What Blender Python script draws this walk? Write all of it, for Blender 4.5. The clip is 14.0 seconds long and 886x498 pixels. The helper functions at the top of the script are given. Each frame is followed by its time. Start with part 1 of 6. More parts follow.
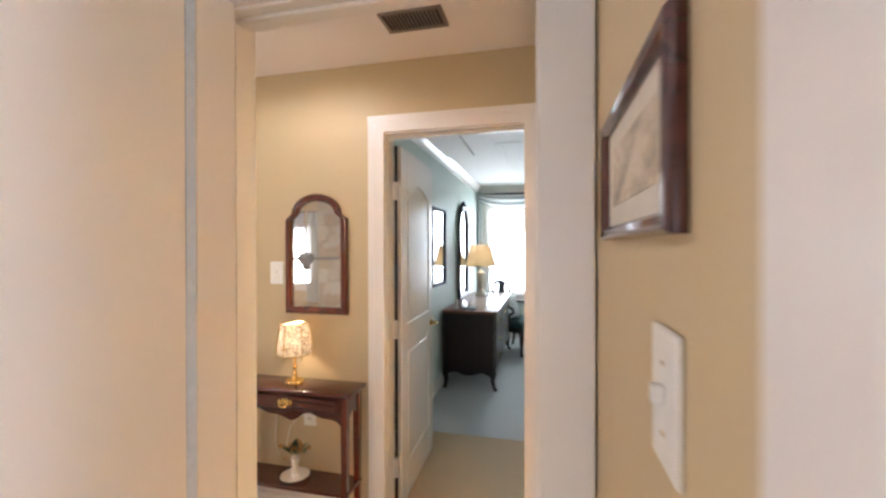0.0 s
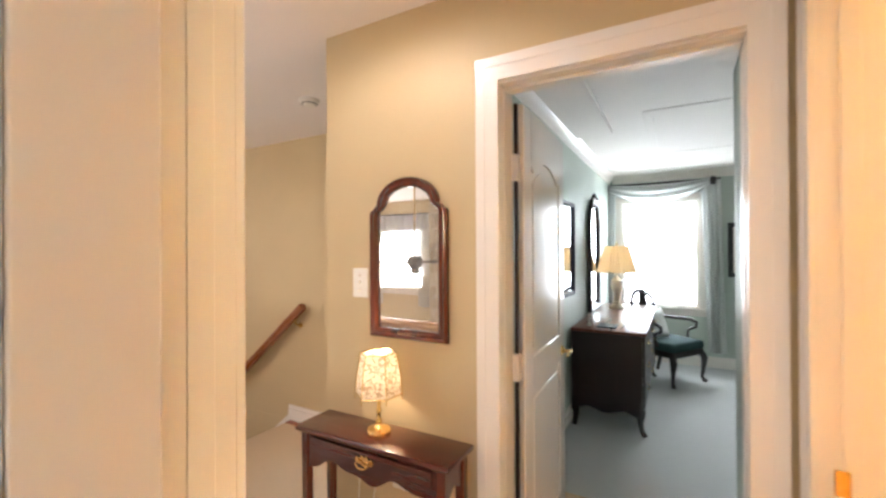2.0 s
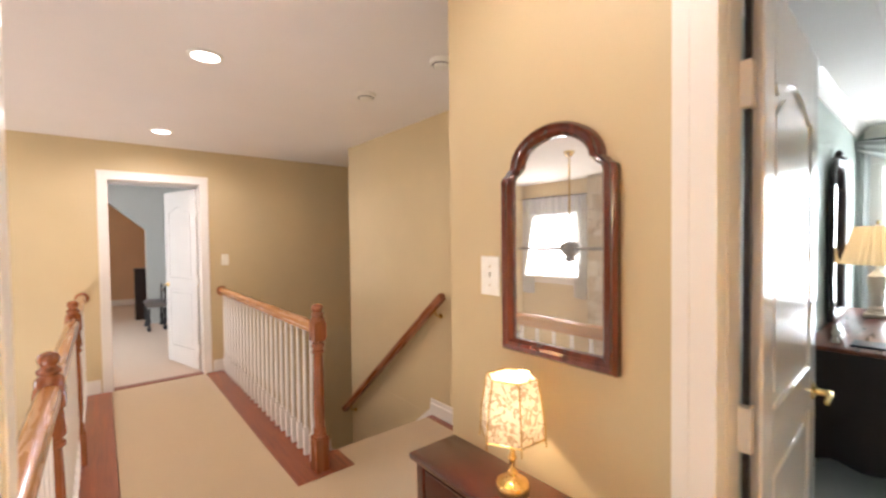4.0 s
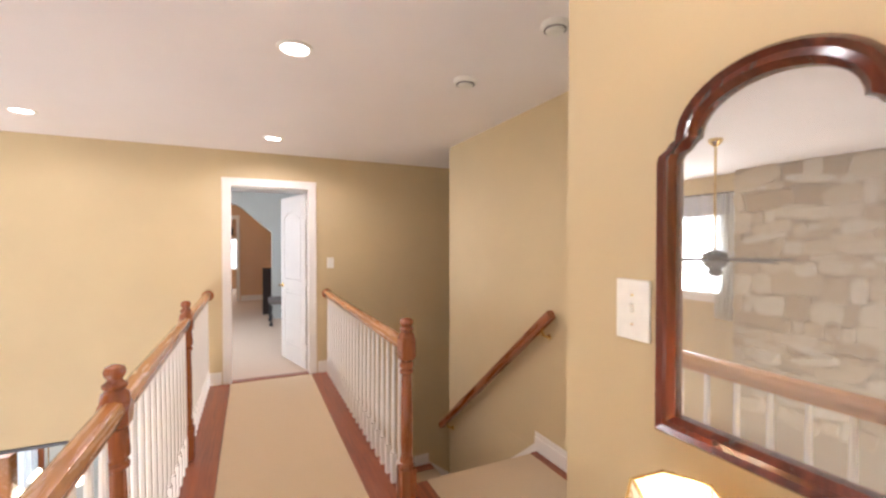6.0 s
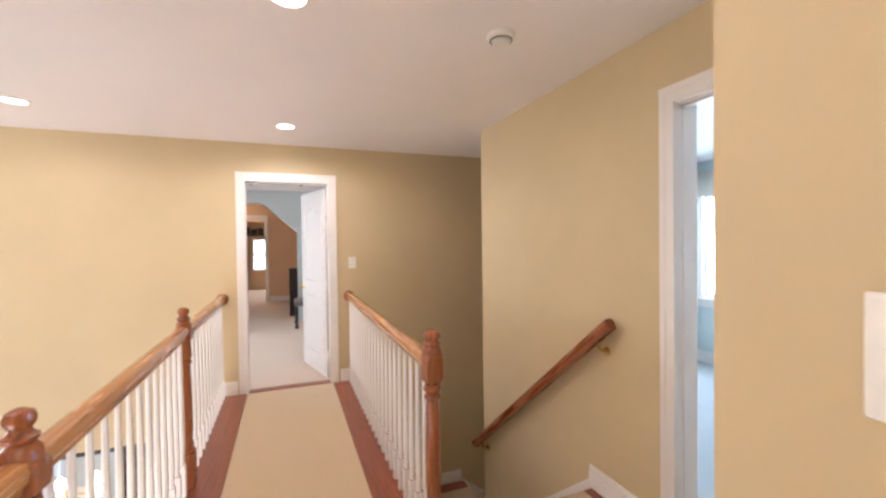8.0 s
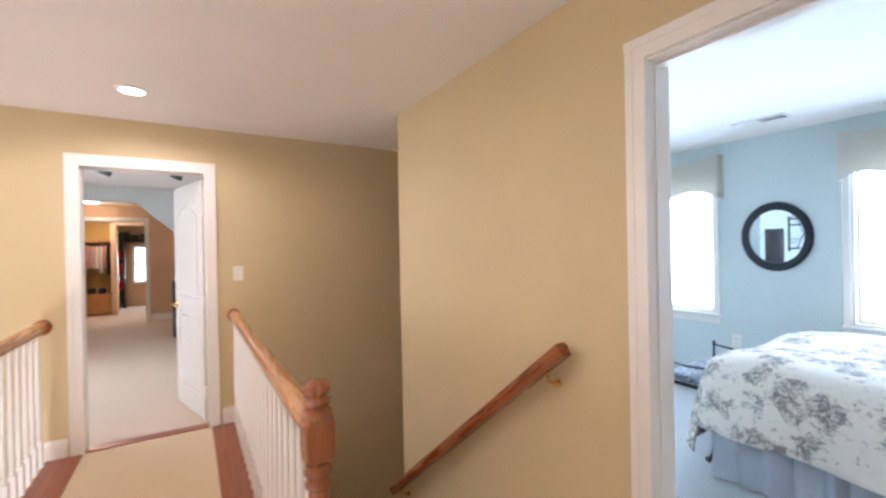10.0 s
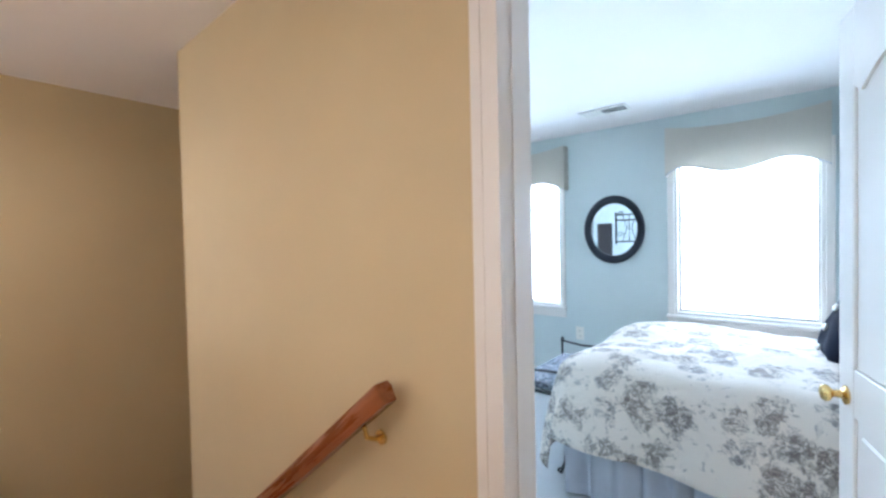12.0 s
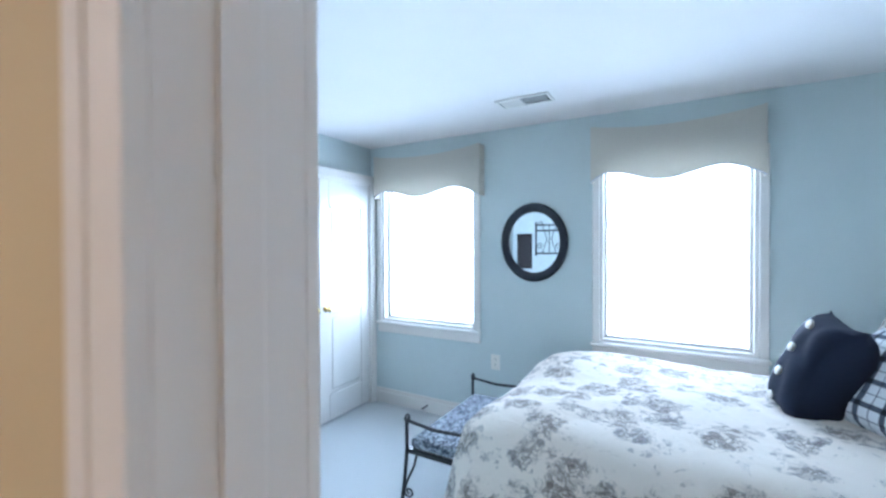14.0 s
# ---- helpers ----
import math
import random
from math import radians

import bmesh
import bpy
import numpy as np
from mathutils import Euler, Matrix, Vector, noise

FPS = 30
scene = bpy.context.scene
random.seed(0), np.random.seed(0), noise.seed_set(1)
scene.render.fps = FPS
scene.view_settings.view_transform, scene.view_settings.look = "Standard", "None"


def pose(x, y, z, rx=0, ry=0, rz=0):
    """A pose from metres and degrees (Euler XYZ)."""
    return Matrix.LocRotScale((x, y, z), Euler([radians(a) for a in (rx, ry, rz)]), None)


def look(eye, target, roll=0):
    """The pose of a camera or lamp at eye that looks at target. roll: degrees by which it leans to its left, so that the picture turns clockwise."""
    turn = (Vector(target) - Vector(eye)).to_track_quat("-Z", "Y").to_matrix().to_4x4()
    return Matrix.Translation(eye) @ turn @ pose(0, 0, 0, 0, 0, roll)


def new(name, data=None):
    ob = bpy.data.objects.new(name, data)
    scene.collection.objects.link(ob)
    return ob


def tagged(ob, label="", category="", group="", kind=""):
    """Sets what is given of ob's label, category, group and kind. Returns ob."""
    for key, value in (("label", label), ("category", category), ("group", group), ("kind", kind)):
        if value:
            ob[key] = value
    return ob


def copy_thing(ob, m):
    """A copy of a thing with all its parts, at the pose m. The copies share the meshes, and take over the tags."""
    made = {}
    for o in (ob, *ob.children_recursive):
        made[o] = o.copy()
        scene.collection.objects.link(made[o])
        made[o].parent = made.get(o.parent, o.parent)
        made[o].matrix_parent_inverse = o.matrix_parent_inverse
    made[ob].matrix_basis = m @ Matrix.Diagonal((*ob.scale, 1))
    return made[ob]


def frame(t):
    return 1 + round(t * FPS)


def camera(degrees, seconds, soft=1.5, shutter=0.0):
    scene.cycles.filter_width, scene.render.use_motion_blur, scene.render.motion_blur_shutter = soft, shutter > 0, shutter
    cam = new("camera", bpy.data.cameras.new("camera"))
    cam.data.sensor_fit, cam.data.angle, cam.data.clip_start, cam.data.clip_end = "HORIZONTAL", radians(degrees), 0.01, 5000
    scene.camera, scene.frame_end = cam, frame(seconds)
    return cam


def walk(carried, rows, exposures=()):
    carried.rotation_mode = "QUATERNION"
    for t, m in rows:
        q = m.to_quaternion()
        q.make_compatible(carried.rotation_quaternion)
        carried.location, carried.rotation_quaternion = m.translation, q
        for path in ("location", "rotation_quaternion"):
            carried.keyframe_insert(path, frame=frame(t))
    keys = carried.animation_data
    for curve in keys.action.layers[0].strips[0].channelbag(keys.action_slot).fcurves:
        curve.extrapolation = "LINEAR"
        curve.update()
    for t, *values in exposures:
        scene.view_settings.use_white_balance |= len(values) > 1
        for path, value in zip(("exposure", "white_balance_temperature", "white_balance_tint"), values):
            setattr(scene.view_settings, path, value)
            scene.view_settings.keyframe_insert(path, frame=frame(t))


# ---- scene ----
cam = camera(93.8, 14.0, soft=2.5, shutter=0.5)
PATH = [
    (0, (-0.784, 1.475, 1.466), (-1.259, 3.418, 1.458), -0.1),
    (0.4, (-0.827, 1.635, 1.478), (-1.419, 3.545, 1.457), -0.3),
    (0.8, (-0.875, 1.788, 1.482), (-1.576, 3.669, 1.467), -0.0),
    (1, (-0.913, 1.84, 1.475), (-1.645, 3.702, 1.476), 0.3),
    (1.1, (-0.919, 1.873, 1.473), (-1.69, 3.718, 1.479), -0.1),
    (1.5, (-0.974, 1.975, 1.483), (-1.838, 3.779, 1.485), -0.3),
    (2, (-1.044, 2.113, 1.462), (-2.025, 3.856, 1.469), -0.3),
    (2.2, (-1.074, 2.165, 1.474), (-2.11, 3.876, 1.458), -0.7),
    (2.5, (-1.117, 2.246, 1.459), (-2.241, 3.9, 1.445), -0.3),
    (3, (-1.182, 2.352, 1.452), (-2.454, 3.895, 1.415), -0.6),
    (3.3, (-1.21, 2.437, 1.443), (-2.582, 3.892, 1.412), -0.1),
    (3.5, (-1.238, 2.453, 1.449), (-2.655, 3.864, 1.399), -0.6),
    (3.6, (-1.253, 2.472, 1.454), (-2.696, 3.856, 1.395), -0.9),
    (4, (-1.299, 2.528, 1.447), (-2.84, 3.801, 1.396), -0.7),
    (4.2, (-1.329, 2.558, 1.448), (-2.915, 3.776, 1.395), -0.7),
    (6.5, (-1.705, 2.825, 1.463), (-3.549, 3.598, 1.438), -0.2),
    (7, (-1.801, 2.87, 1.459), (-3.669, 3.582, 1.428), -0.7),
    (7.2, (-1.843, 2.882, 1.455), (-3.717, 3.579, 1.423), -0.7),
    (9.3, (-2.387, 3.138, 1.425), (-4.194, 3.994, 1.399), -1.1),
    (9.5, (-2.445, 3.168, 1.423), (-4.227, 4.075, 1.402), -1.1),
    (10, (-2.565, 3.252, 1.423), (-4.271, 4.296, 1.416), -1.1),
    (10.5, (-2.67, 3.357, 1.406), (-4.282, 4.54, 1.413), -1.2),
    (11, (-2.767, 3.488, 1.414), (-4.27, 4.808, 1.404), -1.5),
    (11.5, (-2.832, 3.628, 1.42), (-4.226, 5.061, 1.387), -1.2),
    (12, (-2.912, 3.796, 1.407), (-4.199, 5.327, 1.361), -1.2),
    (12.5, (-2.982, 3.962, 1.406), (-4.171, 5.569, 1.356), -0.7),
    (13, (-3.051, 4.135, 1.395), (-4.160, 5.799, 1.36), -0.4),
    (13.5, (-3.085, 4.314, 1.44), (-4.142, 6.012, 1.401), -0.4),
    (14, (-3.131, 4.472, 1.447), (-4.129, 6.205, 1.426), -0.2),
]
walk(cam, [(t, look(eye, target, roll)) for t, eye, target, roll in PATH],
     exposures=[(0.0, 0.30, 5750, 13), (0.6, 0.46, 5900, 14), (1.5, 0.52, 6050, 14), (3.5, 0.54, 6100, 14), (6.5, 0.60, 5750, 14), (9.5, 0.60, 5700, 14), (11.5, 0.54, 5650, 13), (12.5, 0.33, 5500, 12), (14.0, 0.14, 5350, 12)])

# ---- world, sun, exposure ----
world = bpy.data.worlds.new("sky_world")
scene.world = world
world.use_nodes = True
wn, wl = world.node_tree.nodes, world.node_tree.links
sky = wn.new("ShaderNodeTexSky")
sky.sky_type, sky.sun_disc, sky.sun_elevation, sky.sun_rotation = "NISHITA", False, radians(48), radians(160)
wl.new(sky.outputs["Color"], wn["Background"].inputs["Color"])
wn["Background"].inputs["Strength"].default_value = 0.12
sun_data = bpy.data.lights.new("sun", "SUN")
sun_data.energy, sun_data.angle, sun_data.color = 2.5, radians(0.6), (1.0, 0.95, 0.88)
sun = new("sun", sun_data)
sun.matrix_world = look((-4, -20, 22), (-4, 0, 0))

WARM, COOL = (1.0, 0.87, 0.79), (0.64, 0.82, 1.0)


def area_lamp(name, place, target, wide, high, watts, colour):
    d = bpy.data.lights.new(name, "AREA")
    d.shape, d.size, d.size_y, d.energy, d.color = "RECTANGLE", wide, high, watts, colour
    ob = new(name, d)
    ob.matrix_world = look(place, target)
    return ob


def bulb(name, place, watts, colour, radius=0.03):
    d = bpy.data.lights.new(name, "POINT")
    d.energy, d.color, d.shadow_soft_size = watts, colour, radius
    ob = new(name, d)
    ob.location = place
    return ob


def downlight(place, watts, colour):
    d = bpy.data.lights.new("downlight_bulb", "SPOT")
    d.energy, d.color, d.spot_size, d.spot_blend, d.shadow_soft_size = watts, colour, radians(173), 0.5, 0.05
    ob = new("downlight_bulb", d)
    ob.location = place


# daylight entering at the window openings
area_lamp("daylight_blue_room_a", (-5.04, 7.605, 1.37), (-5.04, 5.0, 1.2), 0.86, 1.16, 30, COOL)
area_lamp("daylight_blue_room_b", (-3.18, 7.605, 1.37), (-3.18, 5.0, 1.2), 0.82, 1.16, 27, COOL)
area_lamp("daylight_green_room", (-1.24, 8.30, 1.41), (-1.24, 4.0, 1.0), 0.86, 1.32, 36, (0.90, 0.97, 0.96))
area_lamp("daylight_great_room", (-5.71, -1.76, 1.3), (-4.8, 1.2, 2.42), 0.9, 1.1, 34, (0.98, 0.95, 0.90))
# unseen fill from below, added to brighten the far wall and ceiling
area_lamp("great_room_low_fill", (-1.70, 0.15, -1.35), (-6.4, 1.6, 1.6), 2.2, 1.5, 58, (1.0, 0.91, 0.78))
area_lamp("daylight_main_bedroom", (-8.3, 0.95, 1.3), (-8.6, 4.0, 0.9), 1.5, 1.2, 19, (0.96, 0.95, 0.96))
area_lamp("daylight_lower_room", (-8.86, -0.5, -1.4), (-6.0, 0.6, -2.0), 1.2, 1.0, 5, (0.95, 0.97, 1.0))
for cx, cy in ((-1.93, 2.97), (-3.79, 2.98), (-5.72, 2.97), (-5.63, 1.28), (-3.8, 1.28)):
    downlight((cx, cy, 2.405), 17 if cx > -2 else ((36 if cx < -5 else 18) if cy > 2 else 13), WARM)
area_lamp("daylight_far_room", (-16.47, 2.245, 1.12), (-14.0, 2.2, 0.2), 0.5, 0.9, 14, (0.85, 0.93, 1.0))
bulb("table_lamp_bulb", (-2.04, 3.375, 1.0), 1.6, (1.0, 0.84, 0.62), 0.015)
# the room behind the start of the walk: its window and ceiling lamp
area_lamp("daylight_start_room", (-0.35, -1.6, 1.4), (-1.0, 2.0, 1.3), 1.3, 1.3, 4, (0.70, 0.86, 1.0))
# unseen fill added to brighten the left leaf; the side room has no window
area_lamp("side_room_fill", (1.12, 1.15, 1.4), (-1.6, 1.6, 1.3), 1.0, 1.3, 50, (0.86, 0.88, 1.0))
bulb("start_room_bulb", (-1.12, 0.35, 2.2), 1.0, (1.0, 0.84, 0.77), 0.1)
# unseen bulb added in the bathroom to throw warm light on the doorway post
bulb("bathroom_fill_bulb", (0.75, 3.1, 2.2), 32, (1.0, 0.87, 0.48), 0.1)
for bx in (-0.42, -0.22, -0.02):
    bulb("vanity_bulb", (bx, 4.50, 2.22), 28, (1.0, 0.87, 0.46), 0.05)
bulb("chandelier_bulb", (-7.4, 0.8, -1.13), 14, (1.0, 0.84, 0.62), 0.03)
bulb("peach_room_bulb", (-12.75, 1.68, 2.2), 5, (1.0, 0.72, 0.45), 0.08)
bulb("closet_bulb", (-14.1, 1.5, 2.2), 18, (1.0, 0.80, 0.55), 0.08)

# ---- materials ----


def srgb(r, g, b):
    return tuple((c / 255 / 12.92 if c / 255 <= 0.04045 else ((c / 255 + 0.055) / 1.055) ** 2.4) for c in (r, g, b))


class Nodes:
    def __init__(self, name):
        self.mat = bpy.data.materials.new(name)
        self.mat.use_nodes = True
        self.tree = self.mat.node_tree
        self.bsdf = self.tree.nodes["Principled BSDF"]
        self.out = self.tree.nodes["Material Output"]
        self.coord = self.tree.nodes.new("ShaderNodeTexCoord").outputs["Object"]

    def node(self, kind, **inputs):
        n = self.tree.nodes.new(kind)
        for k, v in inputs.items():
            n.inputs[k.replace("_", " ")].default_value = v
        return n

    def link(self, a, b):
        self.tree.links.new(a, b)

    def scaled(self, sx, sy, sz):
        m = self.node("ShaderNodeMapping")
        m.inputs["Scale"].default_value = (sx, sy, sz)
        self.link(self.coord, m.inputs["Vector"])
        return m.outputs["Vector"]

    def noise(self, scale, detail=4.0, rough=0.55, vec=None, dist=0.0):
        n = self.node("ShaderNodeTexNoise", Scale=scale, Detail=detail, Roughness=rough, Distortion=dist)
        self.link(vec or self.coord, n.inputs["Vector"])
        return n.outputs["Fac"]

    def ramp(self, fac, stops):
        n = self.tree.nodes.new("ShaderNodeValToRGB")
        el = n.color_ramp.elements
        while len(el) < len(stops):
            el.new(0.5)
        for e, (p, c) in zip(el, stops):
            e.position, e.color = p, (*c, 1)
        self.link(fac, n.inputs["Fac"])
        return n.outputs["Color"]

    def mix(self, fac, a, b, kind="MIX"):
        n = self.tree.nodes.new("ShaderNodeMix")
        n.data_type, n.blend_type = "RGBA", kind
        for sock, v in ((n.inputs[0], fac), (n.inputs[6], a), (n.inputs[7], b)):
            if isinstance(v, (int, float)):
                sock.default_value = v
            elif isinstance(v, tuple):
                sock.default_value = (*v, 1)
            else:
                self.link(v, sock)
        return n.outputs[2]

    def math(self, op, a, b=0.0):
        n = self.tree.nodes.new("ShaderNodeMath")
        n.operation = op
        for sock, v in zip(n.inputs, (a, b)):
            if isinstance(v, (int, float)):
                sock.default_value = v
            else:
                self.link(v, sock)
        return n.outputs[0]

    def bump(self, height, strength, distance=0.002):
        n = self.node("ShaderNodeBump", Strength=strength, Distance=distance)
        self.link(height, n.inputs["Height"])
        self.link(n.outputs["Normal"], self.bsdf.inputs["Normal"])

    def done(self, colour=None, rough=None, metal=None):
        for key, v in (("Base Color", colour), ("Roughness", rough), ("Metallic", metal)):
            if v is None:
                continue
            if isinstance(v, (int, float)):
                self.bsdf.inputs[key].default_value = v
            elif isinstance(v, tuple):
                self.bsdf.inputs[key].default_value = (*v, 1)
            else:
                self.link(v, self.bsdf.inputs[key])
        return self.mat


def scale_rgb(c, k):
    return tuple(min(1.0, v * k) for v in c)


def paint(name, c, rough=0.6, vary=0.06, bump=0.08):
    n = Nodes(name)
    big = n.noise(1.3, 3)
    col = n.ramp(big, [(0.3, scale_rgb(c, 1 - vary)), (0.7, scale_rgb(c, 1 + vary * 0.5))])
    fine = n.noise(160, 3)
    n.bump(fine, bump, 0.001)
    r = n.math("ADD", n.math("MULTIPLY", big, 0.15), rough - 0.07)
    return n.done(col, r)


def wood(name, dark, light, rough=0.3, axis="x", scale=1.0, coat=0.2):
    n = Nodes(name)
    s = {"x": (1.5, 22, 22), "y": (22, 1.5, 22), "z": (22, 22, 1.5)}[axis]
    v = n.scaled(*(k * scale for k in s))
    grain = n.noise(1.6, 6, 0.65, v, 0.8)
    blot = n.noise(2.5, 2)
    col = n.ramp(grain, [(0.3, dark), (0.52, scale_rgb([(a + b) / 2 for a, b in zip(dark, light)], 1.0)), (0.72, light)])
    col = n.mix(n.math("MULTIPLY", blot, 0.35), col, scale_rgb(dark, 0.8))
    n.bump(grain, 0.12, 0.001)
    n.bsdf.inputs["Coat Weight"].default_value = coat
    n.bsdf.inputs["Coat Roughness"].default_value = 0.15
    return n.done(col, n.math("ADD", n.math("MULTIPLY", grain, 0.2), rough - 0.1))


def carpet(name, c):
    n = Nodes(name)
    tuft = n.noise(420, 3, 0.7)
    lay = n.noise(3.0, 3, 0.6)
    foot = n.noise(0.9, 2)
    col = n.ramp(tuft, [(0.3, scale_rgb(c, 0.78)), (0.7, scale_rgb(c, 1.08))])
    col = n.mix(n.math("MULTIPLY", lay, 0.3), col, scale_rgb(c, 0.82))
    col = n.mix(n.math("MULTIPLY", foot, 0.2), col, scale_rgb(c, 1.06))
    n.bump(n.math("ADD", tuft, n.math("MULTIPLY", lay, 0.6)), 0.5, 0.004)
    n.bsdf.inputs["Sheen Weight"].default_value = 0.2
    return n.done(col, 0.95)


def fabric(name, c, weave=700, rough=0.9, vary=0.12):
    n = Nodes(name)
    f = n.noise(weave, 2)
    b = n.noise(6, 3)
    col = n.ramp(n.math("ADD", n.math("MULTIPLY", f, 0.5), n.math("MULTIPLY", b, 0.5)), [(0.35, scale_rgb(c, 1 - vary)), (0.65, scale_rgb(c, 1 + vary))])
    n.bump(f, 0.3, 0.001)
    return n.done(col, rough)


def metal(name, c, rough=0.25):
    n = Nodes(name)
    t = n.noise(60, 3)
    return n.done(n.ramp(t, [(0.3, scale_rgb(c, 0.8)), (0.7, c)]), n.math("ADD", n.math("MULTIPLY", t, 0.2), rough - 0.1), 1.0)


def plain(name, c, rough=0.5, metallic=0.0, spec=0.5):
    n = Nodes(name)
    t = n.noise(40, 2)
    n.bsdf.inputs["Specular IOR Level"].default_value = spec
    return n.done(n.ramp(t, [(0.3, scale_rgb(c, 0.92)), (0.7, c)]), rough, metallic)


def glowing(name, c, strength):
    m = bpy.data.materials.new(name)
    m.use_nodes = True
    b = m.node_tree.nodes["Principled BSDF"]
    b.inputs["Base Color"].default_value = (*c, 1)
    b.inputs["Emission Color"].default_value = (*c, 1)
    b.inputs["Emission Strength"].default_value = strength
    return m


def shade_cloth(name, c, ink=None, thru=0.6):
    """Thin lampshade cloth that lets the bulb's light through."""
    n = Nodes(name)
    f = n.noise(300, 2)
    col = n.ramp(f, [(0.3, scale_rgb(c, 0.92)), (0.7, c)])
    if ink:
        flower = n.noise(46, 3, 0.6, None, 1.5)
        col = n.mix(n.ramp(flower, [(0.48, (0, 0, 0)), (0.56, (0.65, 0.65, 0.65))]), col, ink)
    d, t = n.node("ShaderNodeBsdfDiffuse"), n.node("ShaderNodeBsdfTranslucent")
    n.link(col, d.inputs["Color"])
    n.link(col, t.inputs["Color"])
    mx = n.node("ShaderNodeMixShader", Fac=thru)
    n.link(d.outputs[0], mx.inputs[1])
    n.link(t.outputs[0], mx.inputs[2])
    n.link(mx.outputs[0], n.out.inputs["Surface"])
    return n.mat


BEIGE = paint("hall_paint", srgb(207, 186, 144))
WHITE = paint("ceiling_paint", srgb(240, 234, 229), 0.8, 0.03, 0.15)
TRIM = paint("white_trim_paint", srgb(236, 230, 222), 0.32, 0.04, 0.04)
GREEN = paint("sage_green_paint", srgb(186, 196, 186))
BLUE = paint("pale_blue_paint", srgb(207, 216, 213))
GOLD = paint("golden_bathroom_paint", srgb(226, 186, 108))
PEACH = paint("peach_paint", srgb(220, 182, 144))
GREY = paint("grey_paint", srgb(200, 204, 200))
CARPET = carpet("beige_carpet", srgb(210, 184, 146))
CARPET_MID = carpet("warm_grey_carpet", srgb(214, 190, 164))
CARPET_COOL = carpet("pale_grey_carpet", srgb(202, 203, 201))
CHERRY_X = wood("cherry_floor_board", srgb(118, 58, 34), srgb(168, 92, 56), 0.32, "x")
CHERRY_Y = wood("cherry_floor_board_cross", srgb(118, 58, 34), srgb(168, 92, 56), 0.32, "y")
OAK_X = wood("oak_handrail", srgb(182, 124, 70), srgb(197, 141, 85), 0.26, "x", 1.0, 0.4)
OAK_RED = wood("oak_wall_rail", srgb(124, 64, 34), srgb(162, 94, 52), 0.28, "x")
OAK_Z = wood("oak_newel", srgb(130, 70, 38), srgb(168, 100, 58), 0.26, "z", 1.0, 0.35)
MAHOGANY = wood("mahogany", srgb(58, 20, 13), srgb(92, 36, 22), 0.22, "x", 0.8, 0.5)
MAHOGANY_Z = wood("mahogany_upright", srgb(58, 22, 14), srgb(118, 50, 30), 0.22, "z", 0.8, 0.5)
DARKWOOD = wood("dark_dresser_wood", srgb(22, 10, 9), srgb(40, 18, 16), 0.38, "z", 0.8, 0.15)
DARKTOP = wood("dresser_top_wood", srgb(84, 38, 24), srgb(140, 72, 44), 0.3, "y", 0.8, 0.3)
BRASS = metal("polished_brass", (0.86, 0.62, 0.24), 0.22)
IRON = plain("black_iron", (0.02, 0.02, 0.022), 0.45)
BALUSTER = paint("baluster_paint", srgb(240, 236, 230), 0.35, 0.03, 0.03)
PLASTIC = plain("white_plastic", srgb(240, 236, 226), 0.35)
MIRROR = plain("mirror_silver", (0.86, 0.87, 0.87), 0.015, 1.0)
FRAME_NAVY = plain("navy_black_frame", srgb(26, 30, 44), 0.5)
BLACKFRAME = plain("black_picture_frame", (0.015, 0.014, 0.014), 0.4)
MAT_BOARD = plain("picture_mat_board", srgb(226, 218, 200), 0.8)
LINEN = shade_cloth("cream_valance_linen", srgb(216, 210, 198), None, 0.38)
SHEER = fabric("white_cotton_cloth", srgb(222, 222, 218))
SHEER_THIN = shade_cloth("white_sheer_curtain", srgb(222, 224, 222))
SKIRT = fabric("blue_grey_bed_skirt", srgb(186, 188, 196))
NAVY = fabric("navy_pillow_cloth", srgb(17, 26, 48))
TEAL = fabric("green_seat_cloth", srgb(38, 66, 66))
MARBLE = plain("alabaster_lamp_base", srgb(236, 226, 206), 0.3)
SHADE_FLORAL = shade_cloth("floral_lampshade", srgb(232, 218, 190), srgb(140, 98, 52), 0.13)
SHADE_PLEAT = shade_cloth("pleated_lampshade", srgb(226, 206, 168))
BOWL = shade_cloth("white_glass_bowl", srgb(244, 238, 226))
DOOR_PAINT = paint("glossy_door_paint", srgb(236, 231, 224), 0.16, 0.03, 0.03)
LEAF = plain("leaf_green", (0.05, 0.09, 0.03), 0.6)
PETAL = plain("dried_flower", srgb(190, 140, 80), 0.8)
CERAMIC = plain("white_ceramic", srgb(238, 232, 220), 0.2)
VENT = plain("grey_vent_metal", srgb(120, 112, 108), 0.5)
DARKSLOT = plain("dark_vent_slot", (0.03, 0.03, 0.035), 0.7)
CANGLOW = glowing("downlight_lens", (1.0, 0.93, 0.82), 9.0)
GLOBE = glowing("frosted_bulb", (1.0, 0.86, 0.60), 9.0)
DAYGLOW = glowing("bright_sky_backdrop", (0.95, 0.98, 1.0), 3.2)
DAYGLOW_LOW = glowing("shaded_sky_backdrop", (0.82, 0.92, 1.0), 0.45)
DAYGLOW_DIM = glowing("hazy_sky_backdrop", (0.95, 0.98, 1.0), 1.7)


